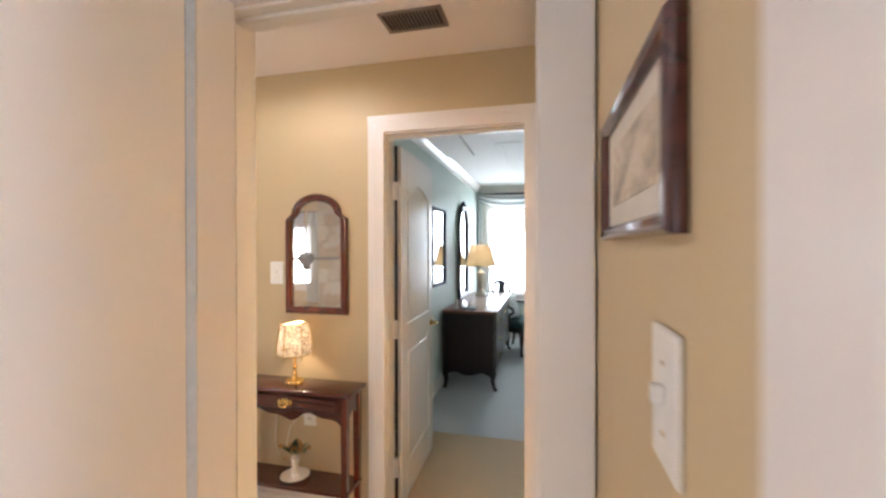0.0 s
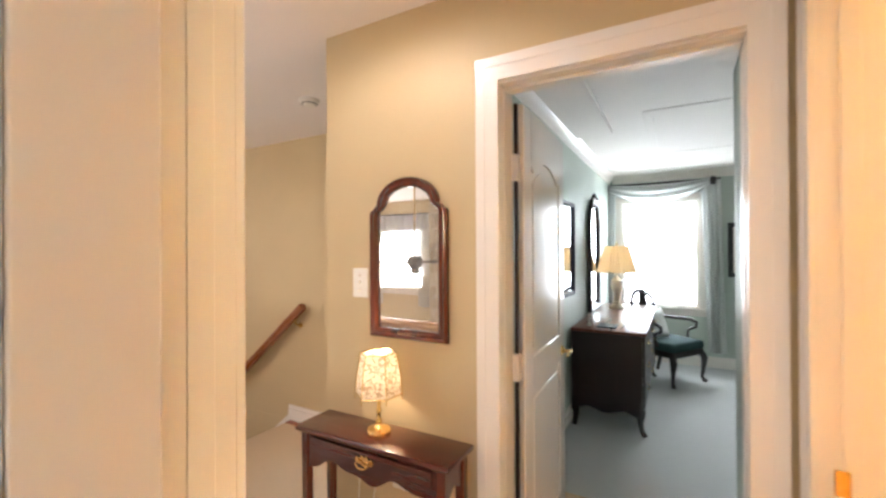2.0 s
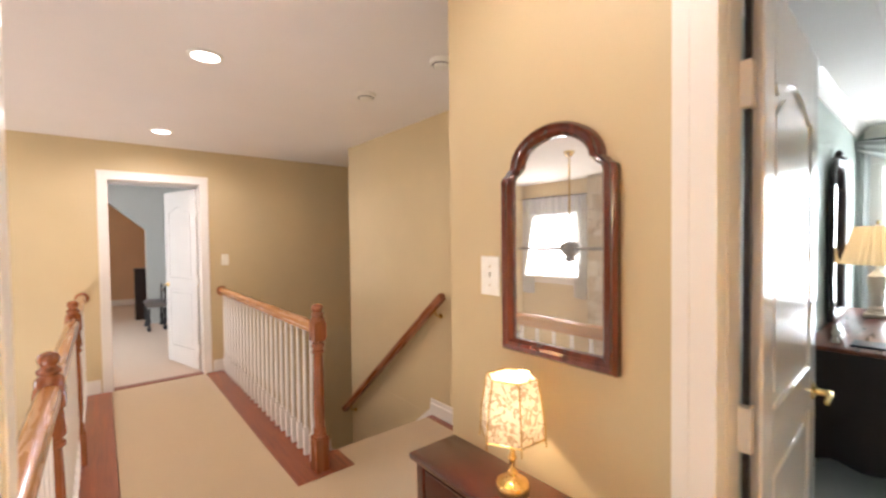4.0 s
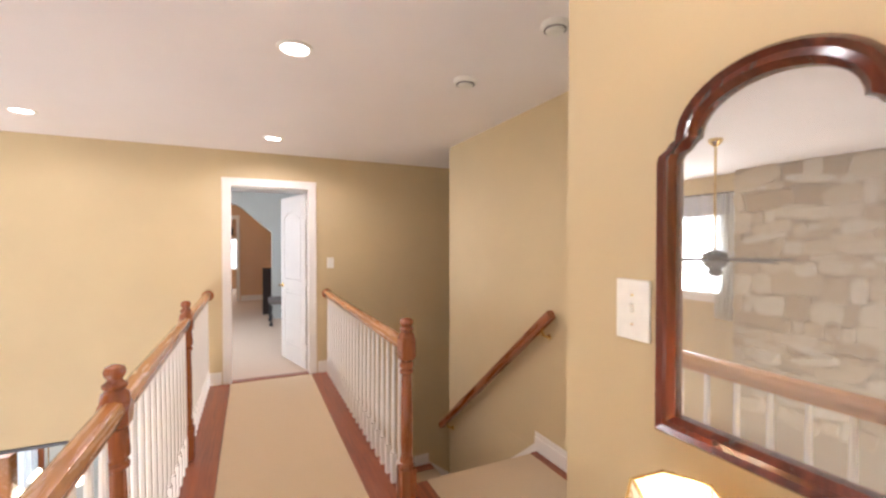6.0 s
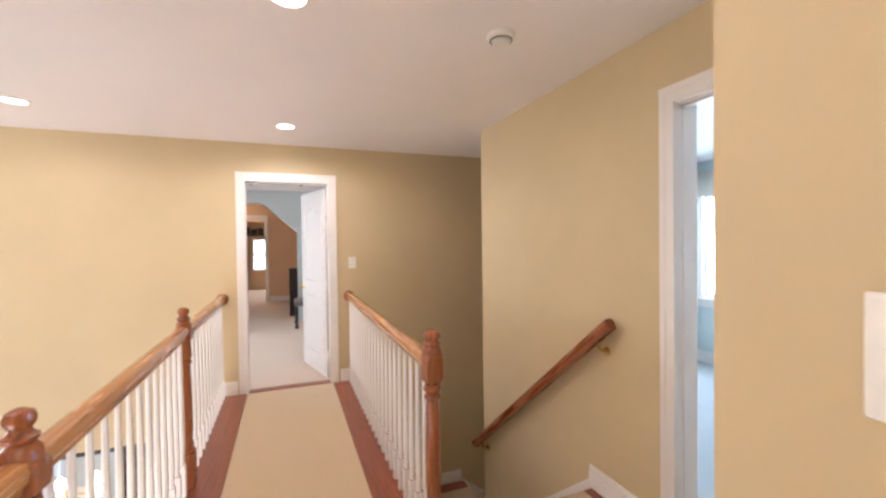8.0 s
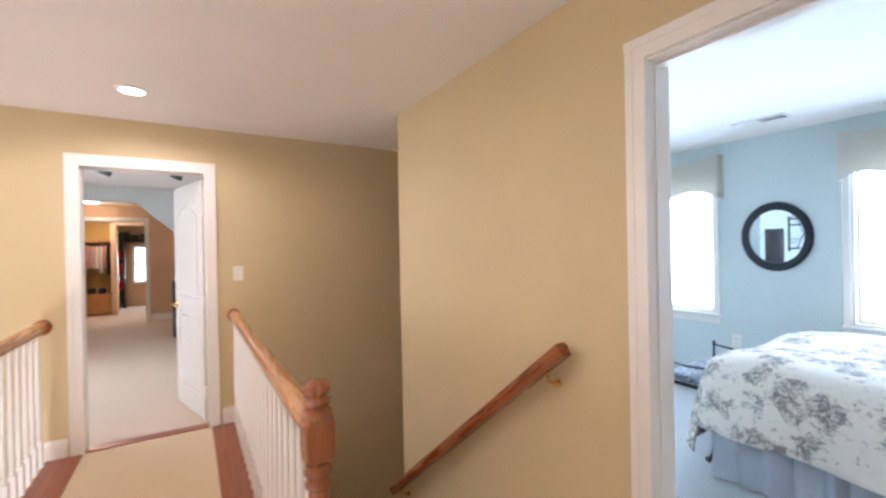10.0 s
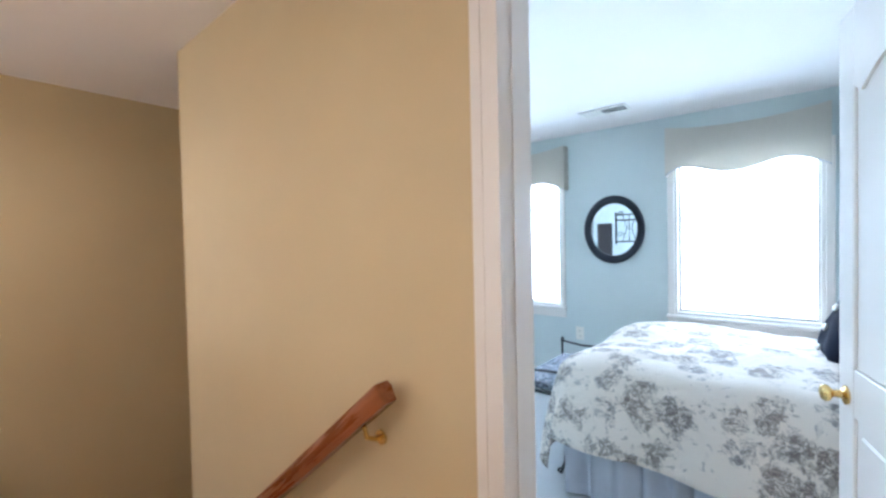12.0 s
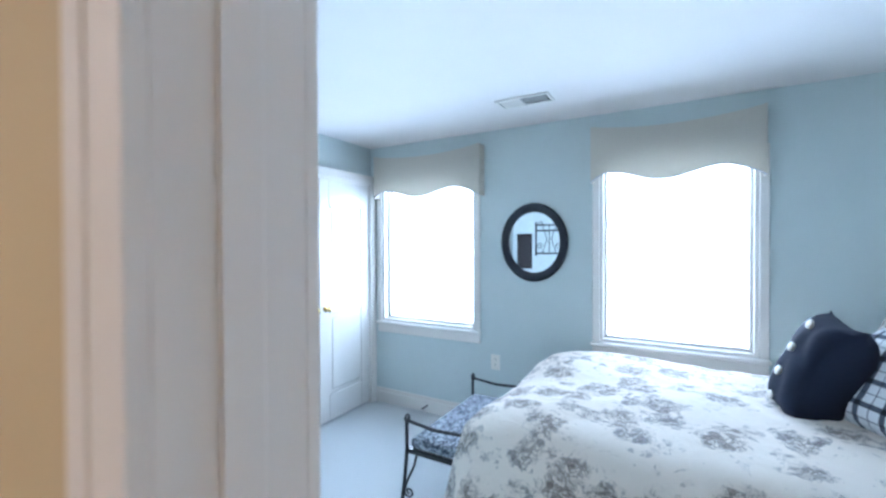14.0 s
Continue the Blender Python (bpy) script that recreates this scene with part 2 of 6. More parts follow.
def toile():
    """Cream cloth printed with clumps of leafy trees, a drawn core in each and loose sprigs between."""
    n = Nodes("toile_duvet_cloth")

    def warped(scale, amount):
        shift = n.node("ShaderNodeTexNoise", Scale=scale, Detail=3.0)
        n.link(n.coord, shift.inputs["Vector"])
        small = n.node("ShaderNodeVectorMath")
        small.operation = "SCALE"
        small.inputs["Scale"].default_value = amount
        n.link(shift.outputs["Color"], small.inputs[0])
        add = n.node("ShaderNodeVectorMath")
        add.operation = "ADD"
        n.link(n.coord, add.inputs[0])
        n.link(small.outputs[0], add.inputs[1])
        return add.outputs[0]
    cell = n.node("ShaderNodeTexVoronoi", Scale=5.5, Randomness=0.7)
    n.link(warped(7.0, 0.20), cell.inputs["Vector"])
    ragged = n.math("ADD", n.math("MULTIPLY", cell.outputs["Distance"], 0.8), n.math("MULTIPLY", n.noise(10.5, 5, 0.75, None, 0.9), 0.9))
    clump = n.ramp(ragged, [(0.79, (1, 1, 1)), (0.86, (0, 0, 0))])
    core = n.ramp(ragged, [(0.66, (1, 1, 1)), (0.78, (0, 0, 0))])
    leafs = n.node("ShaderNodeTexVoronoi", Scale=27.0, Randomness=1.0)
    n.link(warped(24.0, 0.085), leafs.inputs["Vector"])
    leaf = n.ramp(leafs.outputs["Distance"], [(0.44, (1, 1, 1)), (0.60, (0.2, 0.2, 0.2))])
    leaf = n.mix(1.0, leaf, n.ramp(leafs.outputs["Color"], [(0.18, (0.25, 0.25, 0.25)), (0.45, (1, 1, 1))]), "MULTIPLY")
    lines = n.math("ABSOLUTE", n.math("SUBTRACT", n.noise(20, 5, 0.65, None, 2.2), 0.5))
    drawn = n.ramp(lines, [(0.02, (1, 1, 1)), (0.065, (0, 0, 0))])
    sprig = n.ramp(n.noise(11, 3, 0.6, None, 1.0), [(0.575, (0, 0, 0)), (0.62, (0.7, 0.7, 0.7))])
    pale = n.mix(1.0, leaf, n.mix(1.0, clump, sprig, "LIGHTEN"), "MULTIPLY")
    dark = n.mix(1.0, drawn, n.mix(0.6, core, clump), "MULTIPLY")
    tone = n.ramp(cell.outputs["Color"], [(0.3, srgb(150, 138, 128)), (0.7, srgb(140, 135, 133))])
    col = n.mix(n.math("MULTIPLY", pale, 0.85), srgb(228, 217, 204), tone)
    col = n.mix(n.math("MULTIPLY", dark, 0.72), col, srgb(92, 82, 78))
    n.bump(n.math("ADD", n.math("MULTIPLY", n.noise(500, 2), 0.03), n.noise(7, 3, 0.5, None, 0.6)), 0.55, 0.02)
    return n.done(col, 0.9)


def old_mirror():
    """Silvering with a faint grey veil that drifts slowly across the glass."""
    n = Nodes("aged_mirror_silver")
    veil = n.noise(3.0, 1, 0.4)
    n.bsdf.inputs["Base Color"].default_value = (0.80, 0.79, 0.75, 1)
    return n.done(None, n.math("ADD", n.math("MULTIPLY", veil, 0.03), 0.008), n.math("SUBTRACT", 0.90, n.math("MULTIPLY", veil, 0.24)))


def damask():
    n = Nodes("damask_bench_cloth")
    w = n.noise(30, 3, 0.6, None, 3.0)
    col = n.ramp(w, [(0.44, srgb(176, 182, 190)), (0.54, srgb(60, 66, 80))])
    return n.done(col, 0.85)


def plaid():
    n = Nodes("plaid_pillow_cloth")
    s = n.node("ShaderNodeSeparateXYZ")
    n.link(n.coord, s.inputs[0])
    total = None
    for ax in ("X", "Z"):
        f = n.math("FRACT", n.math("MULTIPLY", s.outputs[ax], 11.0))
        band = n.math("LESS_THAN", f, 0.22)
        thin = n.math("LESS_THAN", n.math("ABSOLUTE", n.math("SUBTRACT", f, 0.6)), 0.03)
        both = n.math("ADD", n.math("MULTIPLY", band, 0.55), n.math("MULTIPLY", thin, 0.35))
        total = both if total is None else n.math("ADD", total, both)
    col = n.ramp(total, [(0.0, srgb(226, 228, 230)), (0.55, srgb(84, 90, 104)), (1.0, srgb(26, 30, 40))])
    return n.done(col, 0.9)


def fieldstone():
    n = Nodes("fieldstone")
    r = n.tree.nodes.new("ShaderNodeObjectInfo").outputs["Random"]
    tone = n.ramp(r, [(0.0, srgb(176, 156, 126)), (0.5, srgb(200, 184, 156)), (1.0, srgb(214, 204, 184))])
    g = n.noise(14, 5, 0.65)
    col = n.mix(n.math("MULTIPLY", g, 0.42), tone, srgb(112, 102, 90))
    n.bump(g, 0.6, 0.01)
    return n.done(col, 0.85)


def print_art():
    n = Nodes("faded_landscape_print")
    v = n.scaled(1, 5, 9)
    w = n.noise(2.2, 4, 0.6, v)
    col = n.ramp(w, [(0.3, srgb(120, 112, 104)), (0.45, srgb(190, 176, 150)), (0.6, srgb(220, 208, 186)), (0.75, srgb(168, 140, 100))])
    return n.done(col, 0.5)


OLD_MIRROR = old_mirror()
TOILE, DAMASK, PLAID, STONE, PRINT = toile(), damask(), plaid(), fieldstone(), print_art()
GLASS = bpy.data.materials.new("window_glass")
GLASS.use_nodes = True
gb = GLASS.node_tree.nodes["Principled BSDF"]
gb.inputs["Transmission Weight"].default_value, gb.inputs["Roughness"].default_value, gb.inputs["IOR"].default_value = 1.0, 0.0, 1.1

# ---- building helpers ----


def box(bm, a, b, bevel=0.0, seg=1):
    lo, hi = [min(p, q) for p, q in zip(a, b)], [max(p, q) for p, q in zip(a, b)]
    m = Matrix.LocRotScale([(p + q) / 2 for p, q in zip(lo, hi)], None, [q - p for p, q in zip(lo, hi)])
    vs = bmesh.ops.create_cube(bm, size=1.0, matrix=m)["verts"]
    if bevel:
        es = list({e for v in vs for e in v.link_edges})
        bmesh.ops.bevel(bm, geom=es, offset=bevel, segments=seg, affect="EDGES", profile=0.5)
    return bm


def boxes(*items, bevel=0.0, seg=1):
    bm = bmesh.new()
    for a, b in items:
        box(bm, a, b, bevel, seg)
    return bm


def lathe(bm, profile, n=20, at=(0, 0, 0), axis="z", caps=True):
    """Turns (radius, height) pairs about an axis through at."""
    rings = []
    for r, h in profile:
        ring = []
        for i in range(n):
            a = 2 * math.pi * i / n
            p = (r * math.cos(a), r * math.sin(a), h)
            p = {"z": p, "x": (p[2], p[0], p[1]), "y": (p[0], p[2], -p[1])}[axis]
            ring.append(bm.verts.new([u + w for u, w in zip(p, at)]))
        rings.append(ring)
    for ra, rb in zip(rings, rings[1:]):
        for i in range(n):
            bm.faces.new((ra[i], ra[(i + 1) % n], rb[(i + 1) % n], rb[i]))
    if caps:
        bm.faces.new(rings[0][::-1])
        bm.faces.new(rings[-1])
    return bm


def lathed(profile, n=20, at=(0, 0, 0), axis="z"):
    return lathe(bmesh.new(), profile, n, at, axis)


def tube(bm, pts, r, n=8):
    """A round bar along a line of points; r may be a list."""
    pts = [Vector(p) for p in pts]
    rs = r if isinstance(r, (list, tuple)) else [r] * len(pts)
    rings, up = [], None
    for i, p in enumerate(pts):
        d = (pts[min(i + 1, len(pts) - 1)] - pts[max(i - 1, 0)]).normalized()
        if up is None:
            up = d.orthogonal().normalized()
        up = (up - d * up.dot(d)).normalized()
        side = d.cross(up)
        rings.append([bm.verts.new(p + rs[i] * (math.cos(2 * math.pi * k / n) * up + math.sin(2 * math.pi * k / n) * side)) for k in range(n)])
    for ra, rb in zip(rings, rings[1:]):
        for i in range(n):
            bm.faces.new((ra[i], ra[(i + 1) % n], rb[(i + 1) % n], rb[i]))
    bm.faces.new(rings[0][::-1])
    bm.faces.new(rings[-1])
    return bm


def prism(bm, outline, depth, to_world):
    """Extrudes a flat outline of (a, b) pairs by depth; to_world(a, b, c) gives the place."""
    lo = [bm.verts.new(to_world(a, b, 0)) for a, b in outline]
    hi = [bm.verts.new(to_world(a, b, depth)) for a, b in outline]
    bm.faces.new(lo[::-1])
    bm.faces.new(hi)
    for i in range(len(lo)):
        j = (i + 1) % len(lo)
        bm.faces.new((lo[i], lo[j], hi[j], hi[i]))
    bmesh.ops.recalc_face_normals(bm, faces=bm.faces)
    return bm


def part(name, bm, material, parent=None, label="", place=None):
    me = bpy.data.meshes.new(name)
    bmesh.ops.recalc_face_normals(bm, faces=bm.faces)
    bm.to_mesh(me)
    bm.free()
    me.materials.append(material)
    me.polygons.foreach_set("use_smooth", [True] * len(me.polygons))
    me.set_sharp_from_angle(angle=radians(38))
    ob = new(name, me)
    if parent:
        ob.parent = parent
    if place:
        ob.location = place
    if label:
        ob["label"] = label
    return ob


def shared(name, me, parent, place):
    """One more piece on a mesh that is already made."""
    ob = new(name, me)
    ob.parent = parent
    ob.location = place
    return ob


def thing(name, place, label, category, group="", turn=0.0):
    ob = new(name)
    ob.empty_display_size = 0.05
    ob.location = place
    ob.rotation_euler = (0, 0, radians(turn))
    return tagged(ob, label, category, group)


def setting(name, bm, material, label, category):
    return tagged(part(name, bm, material), label, category, kind="structure")


def slab_wall(axis, n0, n1, a0, a1, z0, z1, holes=()):
    """A wall that runs along the other axis from a0 to a1, with openings (a0, a1, z0, z1) cut through."""
    bm = bmesh.new()

    def put(p, q, r, s):
        if q - p > 1e-4 and s - r > 1e-4:
            if axis == "y":
                box(bm, (p, n0, r), (q, n1, s))
            else:
                box(bm, (n0, p, r), (n1, q, s))
    at = a0
    for h0, h1, g0, g1 in sorted(holes):
        put(at, h0, z0, z1)
        put(h0, h1, z0, g0)
        put(h0, h1, g1, z1)
        at = h1
    put(at, a1, z0, z1)
    return bm


def door_frame(axis, n0, n1, a0, a1, top, name="trim", faces=(True, True), wide=0.075, skip=()):
    """Jamb lining, stop and stepped casings on both faces of a wall."""
    bm = bmesh.new()

    def b(p, q, m0, m1, r, s, bev=0.0007):
        if axis == "y":
            box(bm, (p, m0, r), (q, m1, s), bev)
        else:
            box(bm, (m0, p, r), (m1, q, s), bev)
    t = 0.009
    b(a0, a0 + t, n0, n1, 0, top)
    b(a1 - t, a1, n0, n1, 0, top)
    b(a0 + t, a1 - t, n0, n1, top - t, top)
    mid = (n0 + n1) / 2
    for p, q in ((a0 + t, a0 + t + 0.003), (a1 - t - 0.003, a1 - t)):
        b(p, q, mid - 0.018, mid + 0.018, 0, top - t, 0.0012)
    b(a0 + t, a1 - t, mid - 0.018, mid + 0.018, top - t - 0.012, top - t, 0.003)
    for on, face, out in ((faces[0], n0, -1), (faces[1], n1, 1)):
        if not on:
            continue
        for k, (u0, u1, th) in enumerate(((0.0, wide * 0.62, 0.0145), (wide * 0.60, wide, 0.017))):
            if "low" not in skip:
                b(a0 - u1 + 0.009, a0 - u0 + 0.009, face, face + out * th, 0, top + u0)
            if "high" not in skip:
                b(a1 + u0 - 0.009, a1 + u1 - 0.009, face, face + out * th, 0, top + u0)
            lo = a0 - (u1 - 0.006 if "low" not in skip else 0)
            hi = a1 + (u1 - 0.006 if "high" not in skip else 0)
            b(lo, hi, face, face + out * th, top + u0 - 0.001 * k, top + u1)
    return setting(name, bm, TRIM, "white painted door casing and jamb", "door casing")


def baseboard(axis, face, out, a0, a1, z=0.0):
    bm = bmesh.new()
    for z0, z1, th in ((0.0, 0.10, 0.014), (0.10, 0.135, 0.009)):
        lo, hi = (face, face + out * th) if out > 0 else (face + out * th, face)
        if axis == "y":
            box(bm, (a0, lo, z + z0), (a1, hi, z + z1), 0.003)
        else:
            box(bm, (lo, a0, z + z0), (hi, a1, z + z1), 0.003)
    return setting("baseboard", bm, TRIM, "white painted baseboard along the wall", "baseboard")


# ---- the setting: floors, walls, ceilings ----
H = 2.424
HB = 2.34
HG = 2.45

setting("floor_hall", boxes(((-3.96, 2.58, -0.325), (-0.76, 4.66, 0.0))), CARPET, "beige cut-pile carpet of the upstairs hall", "carpet")
setting("floor_bridge", boxes(((-6.435, 2.58, -0.325), (-3.961, 3.385, 0.0))), CARPET, "beige cut-pile carpet of the bridge", "carpet")
setting("floor_passage", boxes(((-1.62, 0.5, -0.325), (-0.66, 2.579, 0.0))), CARPET, "beige cut-pile carpet of the passage", "carpet")
setting("floor_start_room", boxes(((-1.62, -1.8, -0.325), (1.2, 0.499, 0.0))), CARPET, "beige carpet of the room behind", "carpet")
setting("floor_bath_sill", boxes(((-0.759, 2.48, -0.3), (-0.7, 3.49, 0.0))), CARPET, "beige carpet at the bathroom door", "carpet")
setting("floor_green_room", boxes(((-1.91, 3.49, -0.3), (-0.70, 4.92, -0.002)), ((-1.91, 4.92, -0.3), (2.0, 8.3, -0.002))), CARPET_COOL, "pale grey carpet in the green bedroom", "carpet")
setting("floor_blue_room", boxes(((-5.33, 4.66, -0.3), (-1.97, 7.6, -0.002)), ((-5.75, 5.72, -0.3), (-5.33, 7.6, -0.002))), CARPET_COOL, "pale grey carpet in the blue bedroom", "carpet")
setting("floor_bathroom", boxes(((-0.70, 1.9, -0.3), (1.2, 4.8, -0.004))), PEACH, "warm bathroom floor", "floor")
setting("floor_main_bedroom", boxes(((-17.0, 0.8, -0.325), (-6.515, 4.6, -0.002))), CARPET_MID, "pale carpet in the main bedroom", "carpet")
setting("floor_lower", boxes(((-12.0, -1.9, -2.9), (-1.5, 5.9, -2.75))), CHERRY_X, "dark wooden floor of the lower storey", "floor")
# wooden border boards round the carpet
setting("floor_border_west", boxes(((-6.435, 2.385, -0.325), (-1.66, 2.578, 0.006)), bevel=0.004), CHERRY_X, "reddish cherry floor board along the bridge", "floor board")
setting("floor_border_east", boxes(((-6.435, 3.387, -0.325), (-3.70, 3.60, 0.006)), bevel=0.004), CHERRY_X, "reddish cherry floor board along the bridge", "floor board")
setting("floor_border_landing", boxes(((-3.955, 3.602, -0.32), (-3.70, 3.755, 0.006)), bevel=0.004), CHERRY_X, "cherry floor board round the newel post", "floor board")
setting("threshold_main_bedroom", boxes(((-6.53, 2.585, -0.02), (-6.437, 3.373, 0.008)), bevel=0.003), CHERRY_Y, "dark cherry threshold strip in a doorway", "threshold")
setting("floor_border_stair_wall", boxes(((-3.96, 4.535, -0.02), (-3.50, 4.598, 0.006)), bevel=0.003), CHERRY_X, "cherry floor board at the foot of the wall", "floor board")

# stairs going down along the wall
NOSE = 0.19
for i in range(1, 8):
    x1 = -3.96 - 0.215 * (i - 1)
    x0 = x1 - 0.235 if i < 7 else -6.435
    y1 = 4.6 if i < 7 else 4.85
    st = boxes(((x0, 3.60, -NOSE * i - 0.2), (x1, y1, -NOSE * i)), bevel=0.012, seg=2)
    setting("stair_step", st, CARPET, "beige carpeted stair going down", "stair")
for i in range(1, 4):
    y0 = 4.85 + 0.26 * (i - 1)
    st = boxes(((-6.435, y0 - 0.02, -NOSE * (7 + i) - 0.2), (-5.395, y0 + 0.28 if i < 3 else 5.70, -NOSE * (7 + i))), bevel=0.012, seg=2)
    setting("stair_step", st, CARPET, "beige carpeted stair below the half landing", "stair")
setting("floor_border_half_landing", boxes(((-6.42, 3.62, -1.36), (-6.29, 4.83, -1.322)), bevel=0.004), CHERRY_Y, "cherry floor board on the half landing", "floor board")
sk = prism(bmesh.new(), [(-3.985, 0.048), (-5.385, -1.14), (-5.385, -1.42), (-3.985, -0.232)], 0.014, lambda a, b, c: (a, 4.585 + c, b))
setting("trim_stair_skirt", sk, TRIM, "white painted skirt board beside the stairs", "skirt board")
sk = prism(bmesh.new(), [(4.81, -1.30), (5.68, -1.93), (5.68, -2.25), (4.81, -1.60)], 0.014, lambda a, b, c: (-6.434 + c, a, b))
setting("trim_stair_skirt_turn", sk, TRIM, "white painted skirt board on the far wall", "skirt board")
setting("wall_under_bridge", boxes(((-6.435, 3.40, -2.75), (-3.96, 3.598, -0.326))), BEIGE, "beige painted wall below the bridge", "wall")

DG = (-1.597, -0.867, 0.0, 2.06)
setting("wall_mirror", slab_wall("y", 3.49, 3.55, -2.42, -0.64, 0, H, [DG]), BEIGE, "warm beige painted hall wall", "wall")
setting("wall_green_south", slab_wall("y", 3.552, 3.61, -1.91, -0.64, 0, HG, [DG]), GREEN, "pale sage green painted wall", "wall")
setting("wall_hall_return", boxes(((-2.42, 3.552, 0), (-2.30, 4.598, H))), BEIGE, "warm beige painted wall end", "wall")
DB = (-3.417, -2.60, 0.0, 2.06)
setting("wall_stairs", slab_wall("y", 4.60, 4.66, -5.39, -2.30, 0, H, [DB]), BEIGE, "beige painted wall beside the stairs", "wall")
setting("wall_stairs_lower", boxes(((-5.39, 4.60, -2.75), (-3.0, 4.66, -0.001))), BEIGE, "beige painted wall below the landing", "wall")
setting("wall_blue_south", slab_wall("y", 4.662, 4.72, -5.39, -1.97, 0, HB, [DB]), BLUE, "pale blue painted wall", "wall")
setting("wall_stairwell_turn", boxes(((-5.39, 4.662, -2.75), (-5.33, 5.70, H))), BEIGE, "beige painted wall round the stair turn", "wall")
setting("wall_stairwell_end", boxes(((-6.555, 5.70, -2.75), (-5.33, 5.82, H))), BEIGE, "beige painted wall at the stair end", "wall")
DF = (2.583, 3.374, 0.0, 2.06)
setting("wall_far", slab_wall("x", -6.495, -6.435, -1.8, 5.7, -0.325, H, [(DF[0], DF[1], -0.325, DF[3])]), BEIGE, "warm beige wall with the bedroom door", "wall")
setting("wall_far_low", boxes(((-6.495, 3.40, -2.75), (-6.435, 5.7, -0.326))), BEIGE, "beige wall of the stairwell", "wall")
setting("wall_main_east", slab_wall("x", -6.555, -6.497, 0.8, 4.6, -0.32, H, [(DF[0], DF[1], -0.32, DF[3])]), GREY, "pale grey painted wall", "wall")
# doorway at the start of the walk and its short passage
# the low opening is added to let the great-room fill through
setting("wall_passage_west", slab_wall("x", -1.66, -1.575, -1.8, 2.37, -2.75, H, [(-1.0, 1.3, -2.15, -0.55)]), WHITE, "white painted passage wall", "wall")
setting("wall_doorway_post", boxes(((-1.66, 2.372, -2.75), (-1.581, 2.47, H))), BEIGE, "beige wall end beside a doorway", "wall")
setting("wall_doorway_head", boxes(((-1.581, 2.372, 2.075), (-0.79, 2.47, H)), ((-0.79, 2.372, 0), (-0.682, 2.47, H))), BEIGE, "beige wall above a doorway", "wall")
setting("wall_passage_east", slab_wall("x", -0.68, -0.642, 0.5, 2.48, 0, H, [(0.80, 1.60, 0.0, 2.06)]), BEIGE, "beige painted passage wall", "wall")
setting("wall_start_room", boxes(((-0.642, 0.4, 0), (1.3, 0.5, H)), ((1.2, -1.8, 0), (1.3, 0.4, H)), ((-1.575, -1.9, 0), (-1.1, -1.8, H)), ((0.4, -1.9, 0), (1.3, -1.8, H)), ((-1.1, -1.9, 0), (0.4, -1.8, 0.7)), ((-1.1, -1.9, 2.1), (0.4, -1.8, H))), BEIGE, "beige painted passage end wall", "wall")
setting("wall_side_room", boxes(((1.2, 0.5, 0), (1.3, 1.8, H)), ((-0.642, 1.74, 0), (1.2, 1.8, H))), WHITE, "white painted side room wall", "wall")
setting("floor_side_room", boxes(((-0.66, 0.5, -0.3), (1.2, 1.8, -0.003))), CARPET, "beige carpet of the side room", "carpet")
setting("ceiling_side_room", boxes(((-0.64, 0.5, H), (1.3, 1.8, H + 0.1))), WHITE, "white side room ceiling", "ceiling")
DH = (2.63, 3.385, 0.0, 2.06)
setting("wall_bath_hall", slab_wall("x", -0.76, -0.70, 2.482, 3.49, 0, H, [DH]), BEIGE, "beige hall wall with the bathroom door", "wall")
setting("wall_bath_west", slab_wall("x", -0.698, -0.64, 2.486, 4.8, 0, H, [DH]), GOLD, "golden yellow bathroom wall", "wall")
setting("wall_bath_north", boxes(((-0.64, 4.70, 0), (1.2, 4.80, H))), GOLD, "golden yellow bathroom wall behind the vanity", "wall")
setting("wall_bath_rest", boxes(((1.2, 1.9, 0), (1.3, 4.8, H)), ((-0.638, 1.8, 0), (1.3, 1.9, H)), ((-0.638, 1.9, 0), (-0.62, 2.486, H))), GOLD, "golden yellow bathroom wall", "wall")
# green bedroom
setting("wall_green_west", boxes(((-1.91, 3.612, 0), (-1.85, 8.2, HG))), GREEN, "pale sage green painted wall", "wall")
setting("wall_green_notch", boxes(((-0.76, 3.612, 0), (-0.70, 4.86, HG)), ((-0.76, 4.862, 0), (2.0, 4.92, HG))), GREEN, "pale sage green wall corner", "wall")
WG = (-1.69, -0.79, 0.72, 2.10)
setting("wall_green_north", slab_wall("y", 8.2, 8.34, -1.91, 2.1, 0, HG, [WG]), GREEN, "sage green wall with the window", "wall")
setting("wall_green_east", boxes(((2.0, 4.92, 0), (2.1, 8.2, HG))), GREEN, "pale sage green painted wall", "wall")
# blue bedroom
W1 = (-5.515, -4.575, 0.752, 1.98)
W2 = (-3.622, -2.738, 0.772, 1.98)
setting("wall_blue_north", slab_wall("y", 7.5, 7.64, -5.75, -1.91, 0, HB, [W1, W2]), BLUE, "pale blue wall with two windows", "wall")
setting("wall_blue_west", boxes(((-5.75, 5.82, 0), (-5.65, 7.5, HB)), ((-5.65, 5.72, 0), (-5.33, 5.82, HB)), ((-5.328, 4.72, 0), (-5.27, 5.82, HB))), BLUE, "pale blue wall with the closet", "wall")
setting("wall_blue_east", boxes(((-1.97, 4.72, 0), (-1.912, 7.5, HB))), BLUE, "pale blue wall behind the bed head", "wall")
